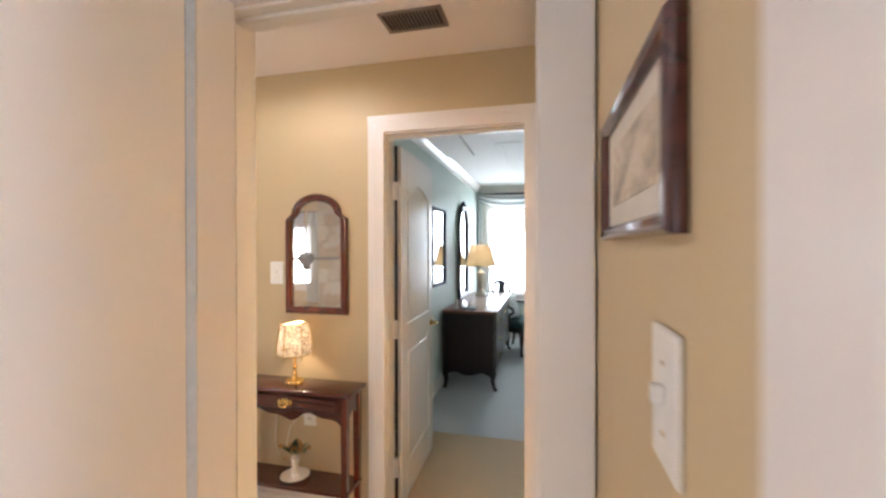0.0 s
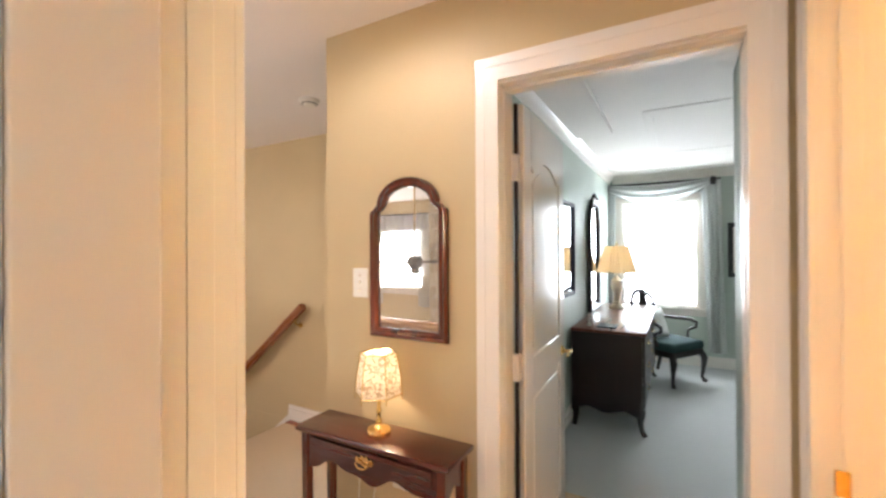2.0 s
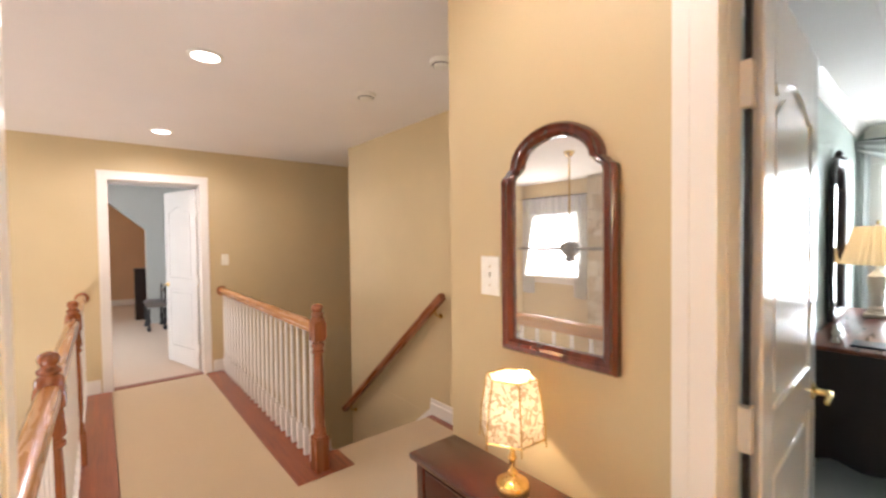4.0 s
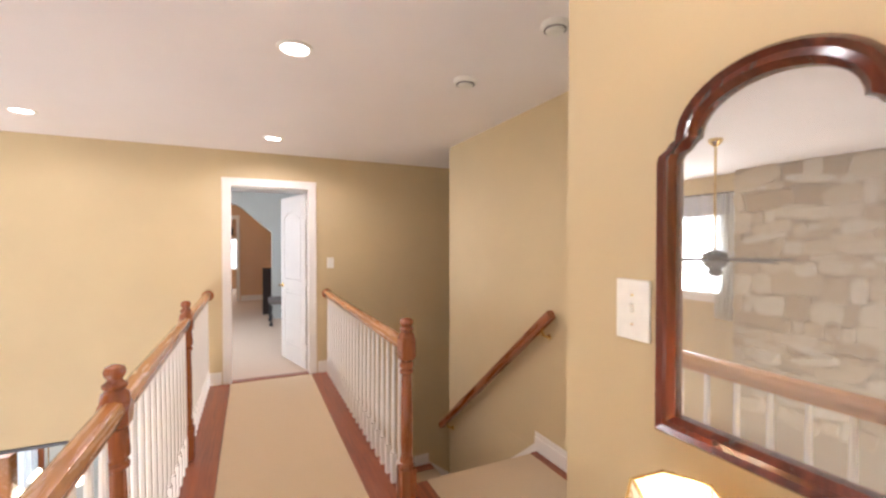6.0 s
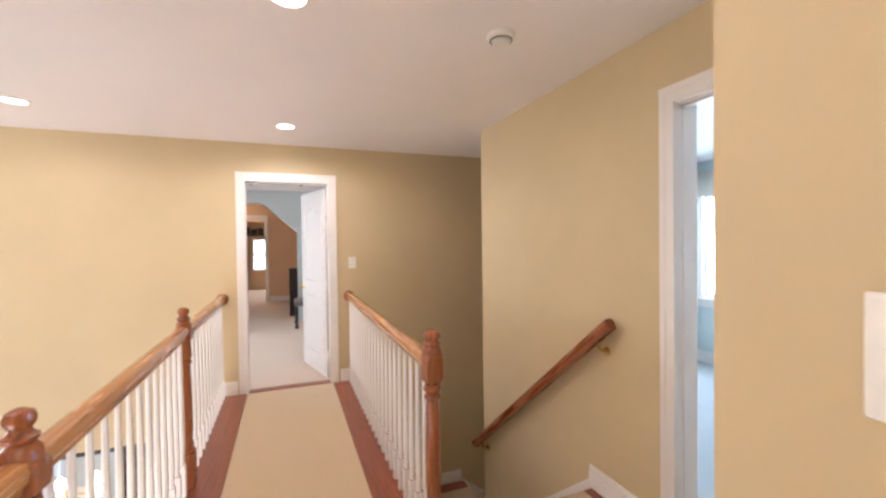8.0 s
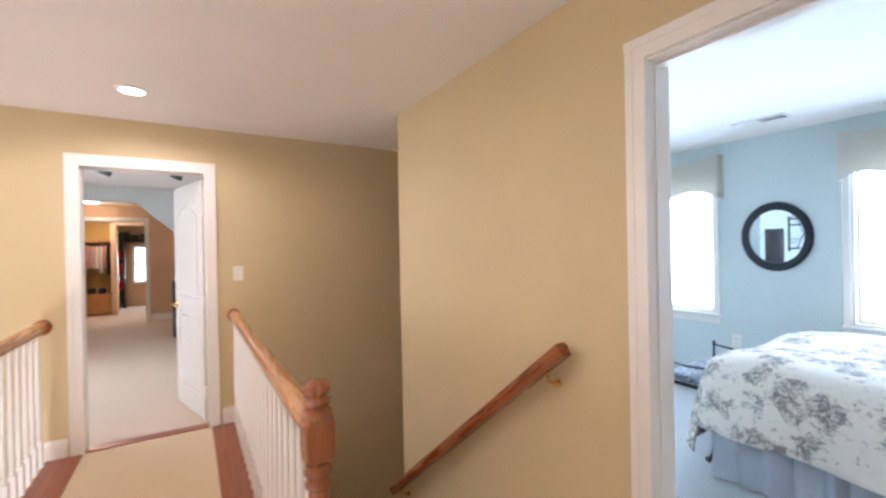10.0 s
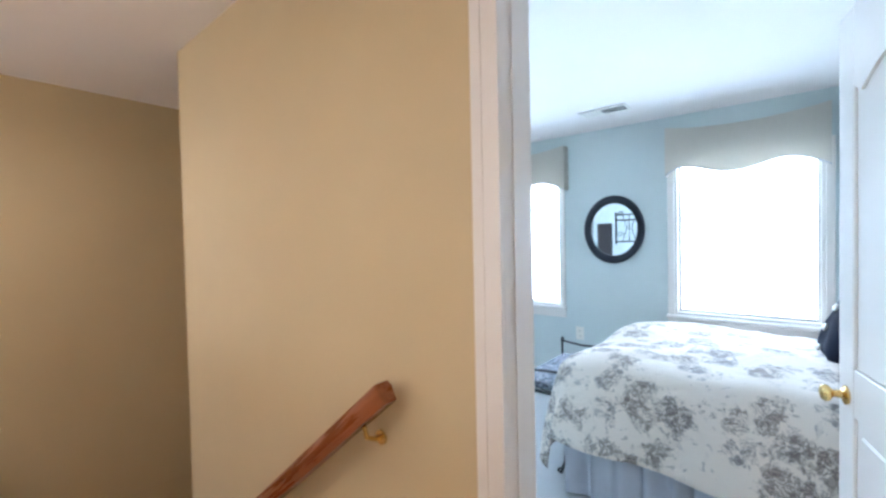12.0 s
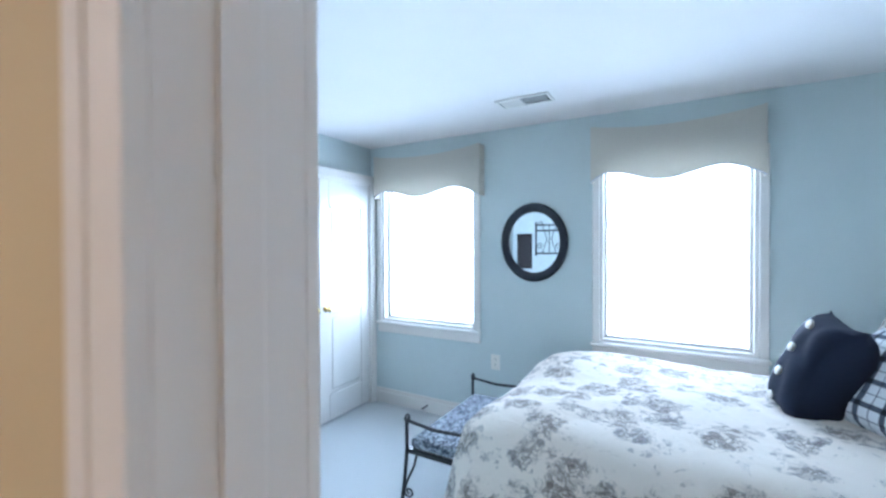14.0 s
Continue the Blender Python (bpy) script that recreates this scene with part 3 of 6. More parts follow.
# main bedroom and the rooms behind it, seen through the far door
setting("wall_main_sides", boxes(((-17.0, 4.5, 0), (-6.56, 4.6, H)), ((-17.0, 0.8, 0), (-9.2, 0.9, H)), ((-7.4, 0.8, 0), (-6.56, 0.9, H)), ((-9.2, 0.8, 0), (-7.4, 0.9, 0.7)), ((-9.2, 0.8, 1.95), (-7.4, 0.9, H))), GREY, "pale grey bedroom wall", "wall")
arch = bmesh.new()
outline = [(0.9, 0), (1.2, 0), (1.2, 2.2), (2.5, 2.2), (2.6, 2.16), (3.15, 1.66), (3.15, 0), (4.5, 0), (4.5, H), (0.9, H)]
prism(arch, outline, 0.25, lambda a, b, c: (-10.5 + c, a, b))
setting("wall_arch", arch, GREY, "pale grey wall with an opening under a sloping corner", "wall")
setting("wall_peach", slab_wall("x", -13.4, -13.3, 0.9, 4.5, 0, H, [(1.2, 2.465, 0.0, 2.09)]), PEACH, "peach painted wall with a doorway", "wall")
setting("wall_peach_sides", boxes(((-13.3, 0.92, 0), (-10.5, 0.96, H)), ((-13.3, 4.44, 0), (-10.5, 4.48, H))), PEACH, "peach painted passage wall", "wall")
setting("wall_end", slab_wall("x", -16.6, -16.5, 0.9, 4.5, 0, H, [(1.99, 2.50, 0.66, 1.58)]), PEACH, "peach wall of the dressing room", "wall")
setting("wall_dressing_partition", slab_wall("x", -14.9, -14.8, 0.96, 4.5, 0, H, [(0.97, 1.70, 0.0, 2.2), (1.80, 2.60, 0.0, 2.09)]), PEACH, "peach partition between closet and far room", "wall")
setting("wall_closet", boxes(((-15.5, 0.90, 0), (-15.45, 1.75, H)), ((-15.45, 1.70, 0), (-14.9, 1.75, H))), GOLD, "warm cream closet wall", "wall")
# great room and lower storey
WS = (-6.18, -5.24, 0.72, 1.90)
setting("wall_great_south", slab_wall("y", -1.94, -1.8, -6.56, -1.5, -2.75, H, [WS]), BEIGE, "beige wall with a tall window", "wall")
# casing round the added opening of the low fill, out of view
setting("trim_added_low_window", boxes(((-1.675, -1.06, -2.22), (-1.661, 1.36, -2.151)), ((-1.675, -1.06, -0.549), (-1.661, 1.36, -0.48)), ((-1.675, -1.06, -2.15), (-1.661, -1.001, -0.55)), ((-1.675, 1.301, -2.15), (-1.661, 1.36, -0.55)), ((-1.64, 0.13, -2.149), (-1.60, 0.17, -0.551))), TRIM, "white casing of an added, unseen lower window", "window casing")
setting("beam_far_wall", boxes(((-6.56, -1.8, -0.36), (-6.425, 3.38, -0.327)), bevel=0.006), DARKWOOD, "dark wooden edge under the upper wall", "beam")
setting("wall_lower_end", slab_wall("x", -9.05, -8.95, -1.8, 5.8, -2.75, -0.33, [(-1.2, 0.15, -2.0, -0.9)]), GREY, "lower room wall with a window", "wall")
setting("wall_lower_sides", boxes(((-11.0, -1.9, -2.75), (-6.56, -1.8, -0.33)), ((-11.0, 4.7, -2.75), (-6.56, 4.8, -0.33))), GREY, "lower room side wall", "wall")

setting("ceiling_hall", boxes(((-6.5, -1.8, H), (-1.5, 5.8, H + 0.1)), ((-1.5, -1.8, H), (-0.64, 3.55, H + 0.1)), ((-0.64, -1.8, H), (1.3, 0.5, H + 0.1)), ((-2.3, 3.49, H), (-1.5, 3.55, H + 0.1))), WHITE, "smooth white ceiling over hall and great room", "ceiling")
setting("ceiling_bathroom", boxes(((-0.70, 1.8, H), (1.3, 4.8, H + 0.1))), WHITE, "white bathroom ceiling", "ceiling")
setting("ceiling_green_room", boxes(((-1.91, 3.55, HG), (2.1, 8.3, HG + 0.1))), WHITE, "white bedroom ceiling", "ceiling")
setting("ceiling_blue_room", boxes(((-5.33, 4.66, HB), (-1.91, 7.6, HB + 0.08)), ((-5.75, 5.72, HB), (-5.33, 7.6, HB + 0.08))), WHITE, "white ceiling of the blue bedroom", "ceiling")
setting("ceiling_main_bedroom", boxes(((-17.0, 0.8, H), (-6.5, 4.6, H + 0.1))), WHITE, "white main bedroom ceiling", "ceiling")

# casings
door_frame("y", 3.49, 3.61, DG[0], DG[1], 2.06, wide=0.085)
door_frame("y", 4.60, 4.72, DB[0], DB[1], 2.06, wide=0.074)
door_frame("x", -6.555, -6.435, DF[0], DF[1], 2.06, wide=0.08)
door_frame("x", -0.76, -0.64, DH[0], DH[1], 2.06, wide=0.085)
door_frame("y", 2.372, 2.47, -1.581, -0.79, 2.075, wide=0.075, skip=("high",))
setting("trim_doorway_stub", boxes(((-0.795, 2.352, 0), (-0.684, 2.370, 2.15)), ((-0.795, 2.472, 0), (-0.764, 2.488, 2.15)), bevel=0.003), TRIM, "white painted doorway casing against the passage wall", "door casing")
setting("trim_doorway_end", boxes(((-1.674, 2.36, 0), (-1.662, 2.48, 2.3)), bevel=0.002), TRIM, "white corner trim of a wall end", "trim")
door_frame("x", -13.4, -13.3, 1.2, 2.465, 2.09)
door_frame("x", -5.65, -5.60, 6.21, 7.43, 2.0, faces=(False, True), wide=0.07)
setting("trim_passage_door", boxes(((-0.70, 1.60, 0), (-0.682, 1.67, 2.14)), ((-0.70, 0.73, 0), (-0.682, 0.80, 2.14)), ((-0.70, 0.80, 2.06), (-0.682, 1.60, 2.14)), bevel=0.004), TRIM, "white painted door casing in the passage", "door casing")

for args in (("y", 3.49, -1, -2.42, -1.68), ("x", -2.42, -1, 3.49, 4.585), ("x", -6.435, 1, 3.46, 3.60), ("x", -6.435, 1, 2.36, 2.50),
             ("y", 4.60, -1, -3.985, -3.50), ("y", 4.60, -1, -2.52, -2.43), ("y", 7.5, -1, -5.64, -1.98), ("x", -1.85, 1, 3.70, 8.19), ("y", 8.2, -1, -1.83, 2.0),
             ("x", -13.3, 1, 2.55, 4.4), ("y", 4.72, 1, -5.2, -3.5)):
    baseboard(*args)
baseboard("x", -6.435, 1, 3.62, 4.81, -1.33)

# crown moulding in the green bedroom, swept as a stepped cove
for name, lo, hi in (("trim_crown_west", (-1.85, 3.612), (-1.85, 8.2)), ("trim_crown_north", (-1.80, 8.2), (2.0, 8.2))):
    bm = bmesh.new()
    prof = [(0, 0), (0.075, 0), (0.075, -0.012), (0.05, -0.03), (0.03, -0.06), (0.012, -0.085), (0.012, -0.10), (0, -0.10)]
    if lo[0] == hi[0]:
        prism(bm, prof, hi[1] - lo[1], lambda a, b, c: (-1.849 + a, lo[1] + c, HG - 0.001 + b))
    else:
        prism(bm, prof, hi[0] - lo[0], lambda a, b, c: (lo[0] + c, 8.199 - a, HG - 0.001 + b))
    setting(name, bm, TRIM, "white crown moulding", "moulding")
hatch = boxes(*[((x0, y0, HG - 0.004), (x1, y1, HG + 0.01)) for x0, y0, x1, y1 in ((-1.25, 5.4, -0.30, 5.46), (-1.25, 6.9, -0.30, 6.96), (-1.25, 5.46, -1.19, 6.9), (-0.36, 5.46, -0.30, 6.9))], bevel=0.003)
setting("trim_attic_hatch", hatch, WHITE, "white attic hatch with a trim frame", "hatch")

# bright outdoors beyond the windows; the low east one glows behind an added opening
for name, a, b in (("backdrop_north", (-8.0, 10.5, -1.0), (4.0, 10.6, 5.0)), ("backdrop_south", (-10.0, -5.1, -3.0), (-3.1, -5.0, 5.0)), ("backdrop_west", (-19.1, 0.0, -1.0), (-19.0, 5.0, 4.0)),
                   ("backdrop_lower", (-10.1, -3.0, -3.0), (-10.0, 3.0, -0.35)), ("backdrop_added_low", (-1.21, -1.7, -2.7), (-1.20, 2.0, -0.36)), ("backdrop_main", (-11.0, -1.1, -0.3), (-6.7, -1.0, 4.0))):
    setting(name, boxes((a, b)), DAYGLOW_LOW if name == "backdrop_lower" else DAYGLOW_DIM if name in ("backdrop_west", "backdrop_south") else DAYGLOW, "bright hazy daylight outside", "backdrop")


def window(name, hole, face, depth, outward, label, sill=True, muntin=False):
    """A sash window in a wall that runs along x. outward: +1 when outdoors is at larger y."""
    a0, a1, z0, z1 = hole
    w = thing(name, ((a0 + a1) / 2, face, z0), label, "window")
    w["kind"] = "structure"
    cx = (a0 + a1) / 2
    o = outward

    def B(bm, p, q, m0, m1, r, s, bev=0.004):
        box(bm, (p - cx, m0 * o, r - z0), (q - cx, m1 * o, s - z0), bev)
    bm = bmesh.new()
    c = 0.047 if outward > 0 and face < 8 else 0.075
    B(bm, a0 - c, a0, -0.018, 0.0, z0, z1)
    B(bm, a1, a1 + c, -0.018, 0.0, z0, z1)
    B(bm, a0 - c, a1 + c, -0.02, 0.0, z1, z1 + c)
    for p, q in ((a0, a0 + 0.02), (a1 - 0.02, a1)):
        B(bm, p, q, 0, depth, z0, z1, 0)
    B(bm, a0 + 0.02, a1 - 0.02, 0, depth, z1 - 0.02, z1, 0)
    B(bm, a0 + 0.02, a1 - 0.02, 0, depth, z0, z0 + 0.02, 0)
    part("window_frame", bm, TRIM, w)
    if sill:
        bm = bmesh.new()
        B(bm, a0 - c - 0.01, a1 + c + 0.01, -0.045, 0.0, z0 - 0.028, z0, 0.006)
        B(bm, a0 - c, a1 + c, -0.016, 0.0, z0 - 0.10, z0 - 0.03)
        part("window_sill", bm, TRIM, w)
    for lo, hi, n0 in ((z0 + 0.02, z1 - 0.02, 0.06),):
        bm = bmesh.new()
        e = 0.02
        p, q = a0 + 0.02, a1 - 0.02
        B(bm, p, p + e, n0, n0 + 0.03, lo, hi)
        B(bm, q - e, q, n0, n0 + 0.03, lo, hi)
        B(bm, p + e, q - e, n0, n0 + 0.03, lo, lo + e)
        B(bm, p + e, q - e, n0, n0 + 0.03, hi - e * 0.8, hi)
        s = part("sash", bm, TRIM, w)
        bm = bmesh.new()
        B(bm, p + e, q - e, n0 + 0.012, n0 + 0.016, lo + e, hi - e * 0.8, 0)
        g = part("pane", bm, GLASS, w)
        g.visible_shadow = False
    return w


window("window_1", W1, 7.5, 0.14, 1, "white single-light window full of daylight")
window("window_2", W2, 7.5, 0.14, 1, "white single-light window behind the bed")
window("window_3", WG, 8.2, 0.14, 1, "bright white single-light window behind swagged sheers")
window("window_4", WS, -1.8, 0.14, -1, "tall bright great-room window")

# ---- doors ----


def door(name, hinge, turn, wide, high, label, knob_z=0.93, lever=False):
    """A two-panel leaf with an arched top panel; local x runs from the hinge along the leaf."""
    d = thing(name, hinge, label, "door", turn=turn)
    d["kind"] = "structure"
    st, t = 0.105, 0.0175
    bm = boxes(((0.0, -0.009, 0.01), (wide, 0.009, high)))
    z1, z2 = 0.22, 0.88
    z3, z4 = 1.02, high - 0.20
    for a, b in (((0, -t, 0.01), (st, t, high)), ((wide - st, -t, 0.01), (wide, t, high)), ((st, -t, 0.01), (wide - st, t, z1)), ((st, -t, z2), (wide - st, t, z3))):
        box(bm, a, b, 0.004)
    w = wide - 2 * st
    rise = 0.10
    top = [(st, high), (st, z4 - rise * 0.2)] + [(st + w * k / 14, z4 - rise + rise * 1.25 * math.sin(math.pi * k / 14) ** 0.7 * 0.8 + rise * 0.2) for k in range(1, 14)] + [(wide - st, z4 - rise * 0.2), (wide - st, high)]
    prism(bm, top, 2 * t, lambda a, b, c: (a, -t + c, b))
    part("leaf", bm, DOOR_PAINT, d)
    for lo, hi, arched in ((z1, z2, False), (z3, z4 - rise * 0.9, True)):
        bm = bmesh.new()
        m = 0.035
        if arched:
            o = [(st + m, lo + m), (wide - st - m, lo + m), (wide - st - m, hi)] + [(wide - st - m - (w - 2 * m) * k / 12, hi + 0.075 * math.sin(math.pi * k / 12) ** 0.7) for k in range(1, 12)] + [(st + m, hi)]
            prism(bm, o, 0.028, lambda a, b, c: (a, -0.014 + c, b))
        else:
            box(bm, (st + m, -0.014, lo + m), (wide - st - m, 0.014, hi - m), 0.006)
        part("panel", bm, DOOR_PAINT, d)
    for s in (-1, 1):
        bm = lathed([(0.027, t), (0.027, t + 0.006), (0.012, t + 0.012), (0.010, t + 0.03)] + ([(0.013, t + 0.032), (0.023, t + 0.040), (0.025, t + 0.049), (0.020, t + 0.057), (0.008, t + 0.061)] if not lever else [(0.012, t + 0.05)]), 16, (wide - 0.06, 0, knob_z), "y")
        if s < 0:
            bmesh.ops.scale(bm, vec=(1, -1, 1), verts=bm.verts)
        if lever:
            tube(bm, [(wide - 0.06, s * (t + 0.045), knob_z), (wide - 0.10, s * (t + 0.048), knob_z + 0.004), (wide - 0.15, s * (t + 0.046), knob_z - 0.006)], [0.009, 0.008, 0.006])
        part("door_handle", bm, BRASS, d, "polished brass handle")
    for hz in (0.25, high / 2, high - 0.25):
        bm = boxes(((-0.040, -0.004, hz - 0.05), (0.0, 0.019, hz + 0.05)))
        lathe(bm, [(0.006, hz - 0.046), (0.006, hz + 0.046)], 8, (-0.012, t, 0))
        part("hinge", bm, BRASS if name == "door_9" else DOOR_PAINT, d)
    # dark strip colours in the shade of the gap between leaf and jamb
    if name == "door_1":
        part("gap_shade_strip", boxes(((-0.016, 0.004, 0.0), (-0.004, 0.0165, high))), DARKWOOD, d, "dark strip painted as shade in the hinge gap")
    return d


door("door_1", (-1.570, 3.652, 0.005), 91.5, 0.72, 2.02, "open white two-panel door with brass handle into green bedroom", lever=True)
door("door_2", (-2.615, 4.735, 0.005), 102.5, 0.79, 2.02, "open white two-panel door with brass knob into blue bedroom")
door("door_3", (-6.57, 3.355, 0.005), 195.5, 0.77, 2.02, "open white two-panel door into main bedroom", lever=True)
door("door_4", (-5.63, 7.42, 0.005), -90, 0.597, 1.99, "closed white panelled closet door, right leaf of pair")
door("door_5", (-5.63, 6.22, 0.005), 90, 0.597, 1.99, "closed white panelled closet door, left leaf of pair")
# a plain flush leaf folded back in the passage, a strip of painted light and its casing
fl_door = thing("door_6", (-1.545, 2.206, 0.005), "plain white flush door folded back in the passage", "door")
fl_door["kind"] = "structure"
part("leaf", boxes(((-0.02, -0.80, 0.0), (0.017, 0.0, 2.05)), bevel=0.002), TRIM, fl_door)
# pale blue colour stands for cool light falling through the door gap
part("gap_light_strip", boxes(((-0.02, 0.001, 0.0), (0.0165, 0.026, 2.05))), plain("gap_light_paint", srgb(212, 226, 243), 0.5), fl_door, "pale blue-grey strip painted as cool light at the door gap")
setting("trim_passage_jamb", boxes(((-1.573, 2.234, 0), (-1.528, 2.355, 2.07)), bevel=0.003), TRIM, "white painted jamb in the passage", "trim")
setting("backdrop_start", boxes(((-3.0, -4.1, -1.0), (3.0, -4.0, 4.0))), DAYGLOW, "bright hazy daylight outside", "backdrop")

# ---- bridge railings ----


def newel_parts(parent, x, y, low=0.81, lift=0.0):
    """A turned post: square foot, ringed shaft, square block at the rail, ball finial."""
    post = part("newel_post", boxes(((-0.045, -0.045, 0.006), (0.045, 0.045, 0.22)), bevel=0.005), OAK_Z, parent, "turned reddish oak newel post", (x, y, 0))
    part("shaft", lathed([(0.040, 0.22), (0.043, 0.232), (0.036, 0.245), (0.040, 0.262), (0.030, 0.285), (0.034, 0.36), (0.033, 0.55), (0.029, 0.70), (0.027, 0.735), (0.038, 0.745), (0.038, 0.757), (0.029, 0.768), (0.040, 0.782), (0.040, 0.795), (0.034, low)], 20), OAK_Z, post)
    bm = bmesh.new()
    rows = []
    for z, r, cut in ((low, 0.030, 0.020), (low + 0.012, 0.041, 0.014), (low + 0.03, 0.042, 0.006), (0.925 + lift, 0.042, 0.006), (0.943 + lift, 0.040, 0.014), (0.957 + lift, 0.030, 0.020)):
        ring = [(r, -r + cut), (r, r - cut), (r - cut, r), (-r + cut, r), (-r, r - cut), (-r, -r + cut), (-r + cut, -r), (r - cut, -r)]
        rows.append([bm.verts.new((p, q, z)) for p, q in ring])
    for ra, rb in zip(rows, rows[1:]):
        for i in range(8):
            bm.faces.new((ra[i], ra[(i + 1) % 8], rb[(i + 1) % 8], rb[i]))
    bm.faces.new(rows[0][::-1])
    bm.faces.new(rows[-1])
    part("block", bm, OAK_Z, post)
    if low > 0.82:
        cap = [(0.041, 0.950), (0.038, 0.974), (0.026, 0.987), (0.034, 0.994), (0.035, 1.003), (0.024, 1.012), (0.020, 1.019), (0.028, 1.030), (0.031, 1.043), (0.026, 1.058), (0.01, 1.066)]
    else:
        cap = [(0.043, 0.945), (0.044, 0.957), (0.036, 0.970), (0.030, 0.976), (0.040, 0.982), (0.041, 0.990), (0.034, 0.997), (0.027, 1.002), (0.034, 1.010), (0.039, 1.022), (0.037, 1.034), (0.028, 1.045), (0.010, 1.051)]
    part("finial", lathed(cap, 24, (0, 0, lift)), OAK_Z, post)
    return post


def baluster_mesh(top):
    bal = bmesh.new()
    box(bal, (-0.016, -0.016, 0.012), (0.016, 0.016, 0.19))
    lathe(bal, [(0.010, 0.19), (0.0165, 0.20), (0.012, 0.215), (0.0165, 0.30), (0.0105, top)], 8)
    me = bpy.data.meshes.new("baluster")
    bal.to_mesh(me)
    bal.free()
    me.materials.append(BALUSTER)
    return me


BAL, BAL_TALL = baluster_mesh(0.865), baluster_mesh(0.898)


def railing(y, x0, x1, posts, label):
    r = thing("stair_railing", ((x0 + x1) / 2, y, 0), label, "railing", "railings of the bridge")
    cx = (x0 + x1) / 2
    bm = bmesh.new()
    prof = [(-0.022, 0.862), (-0.024, 0.876), (-0.034, 0.888), (-0.035, 0.909), (-0.026, 0.927), (-0.010, 0.935), (0.010, 0.935), (0.026, 0.927), (0.034, 0.909), (0.032, 0.888), (0.022, 0.876), (0.020, 0.862)]
    up = 0.032 if y < 3 else 0.0
    prism(bm, prof, x1 - x0, lambda a, b, c: (x0 - cx + c, a, b + up))
    part("handrail", bm, OAK_X, r, "smooth honey oak handrail")
    for p in posts:
        newel_parts(r, p - cx, 0, *((0.872, 0.010) if y < 3 else (0.81, 0.0)))
    part("rosette", lathed([(0.054, 0.0), (0.054, 0.010), (0.046, 0.016), (0.046, 0.020), (0.038, 0.024)], 20, (x0 - cx, 0, 0.895 + up), "x"), OAK_Z, r, "round turned oak rosette on the wall")
    stops = sorted([x0] + list(posts) + ([x1] if x1 - posts[-1] > 0.1 else []))
    for a, b in zip(stops, stops[1:]):
        n = max(1, round((b - a) / 0.117))
        for k in range(1, n):
            shared("baluster", BAL_TALL if up else BAL, r, (a + (b - a) * k / n - cx, 0, 0))
    return r


railing(3.558, -6.434, -3.781, [-3.781], "oak stair railing with white balusters beside the stairwell")
railing(2.381, -6.434, -1.674, [-4.856, -3.25], "oak railing with white balusters above the great room")

# wall handrail down the stairs
hr = thing("wall_handrail", (-3.712, 4.60, 1.0), "reddish oak wall handrail on brass brackets beside stairs", "handrail")
bm = bmesh.new()
slope = -1.374 / 1.665
prof = [(-0.022, -0.03), (0.022, -0.03), (0.026, -0.008), (0.03, 0.012), (0.022, 0.028), (-0.022, 0.028), (-0.03, 0.012), (-0.026, -0.008)]
prism(bm, prof, 2.19, lambda a, b, c: (-0.015 - c, -0.072 + a, b + 0.02))
rail = part("rail", bm, OAK_RED, hr)
rail.rotation_euler = (0, -math.atan(-slope), 0)
for u in (0.12, 1.58):
    bm = tube(bmesh.new(), [(-u, -0.002, u * slope - 0.068), (-u, -0.03, u * slope - 0.066), (-u, -0.062, u * slope - 0.05), (-u, -0.072, u * slope - 0.012)], 0.007)
    lathe(bm, [(0.022, 0.0), (0.022, 0.005), (0.010, 0.012)], 12, (-u, -0.012, u * slope - 0.068), "y")
    part("bracket", bm, BRASS, hr, "small brass rail bracket")

# ---- hall ----


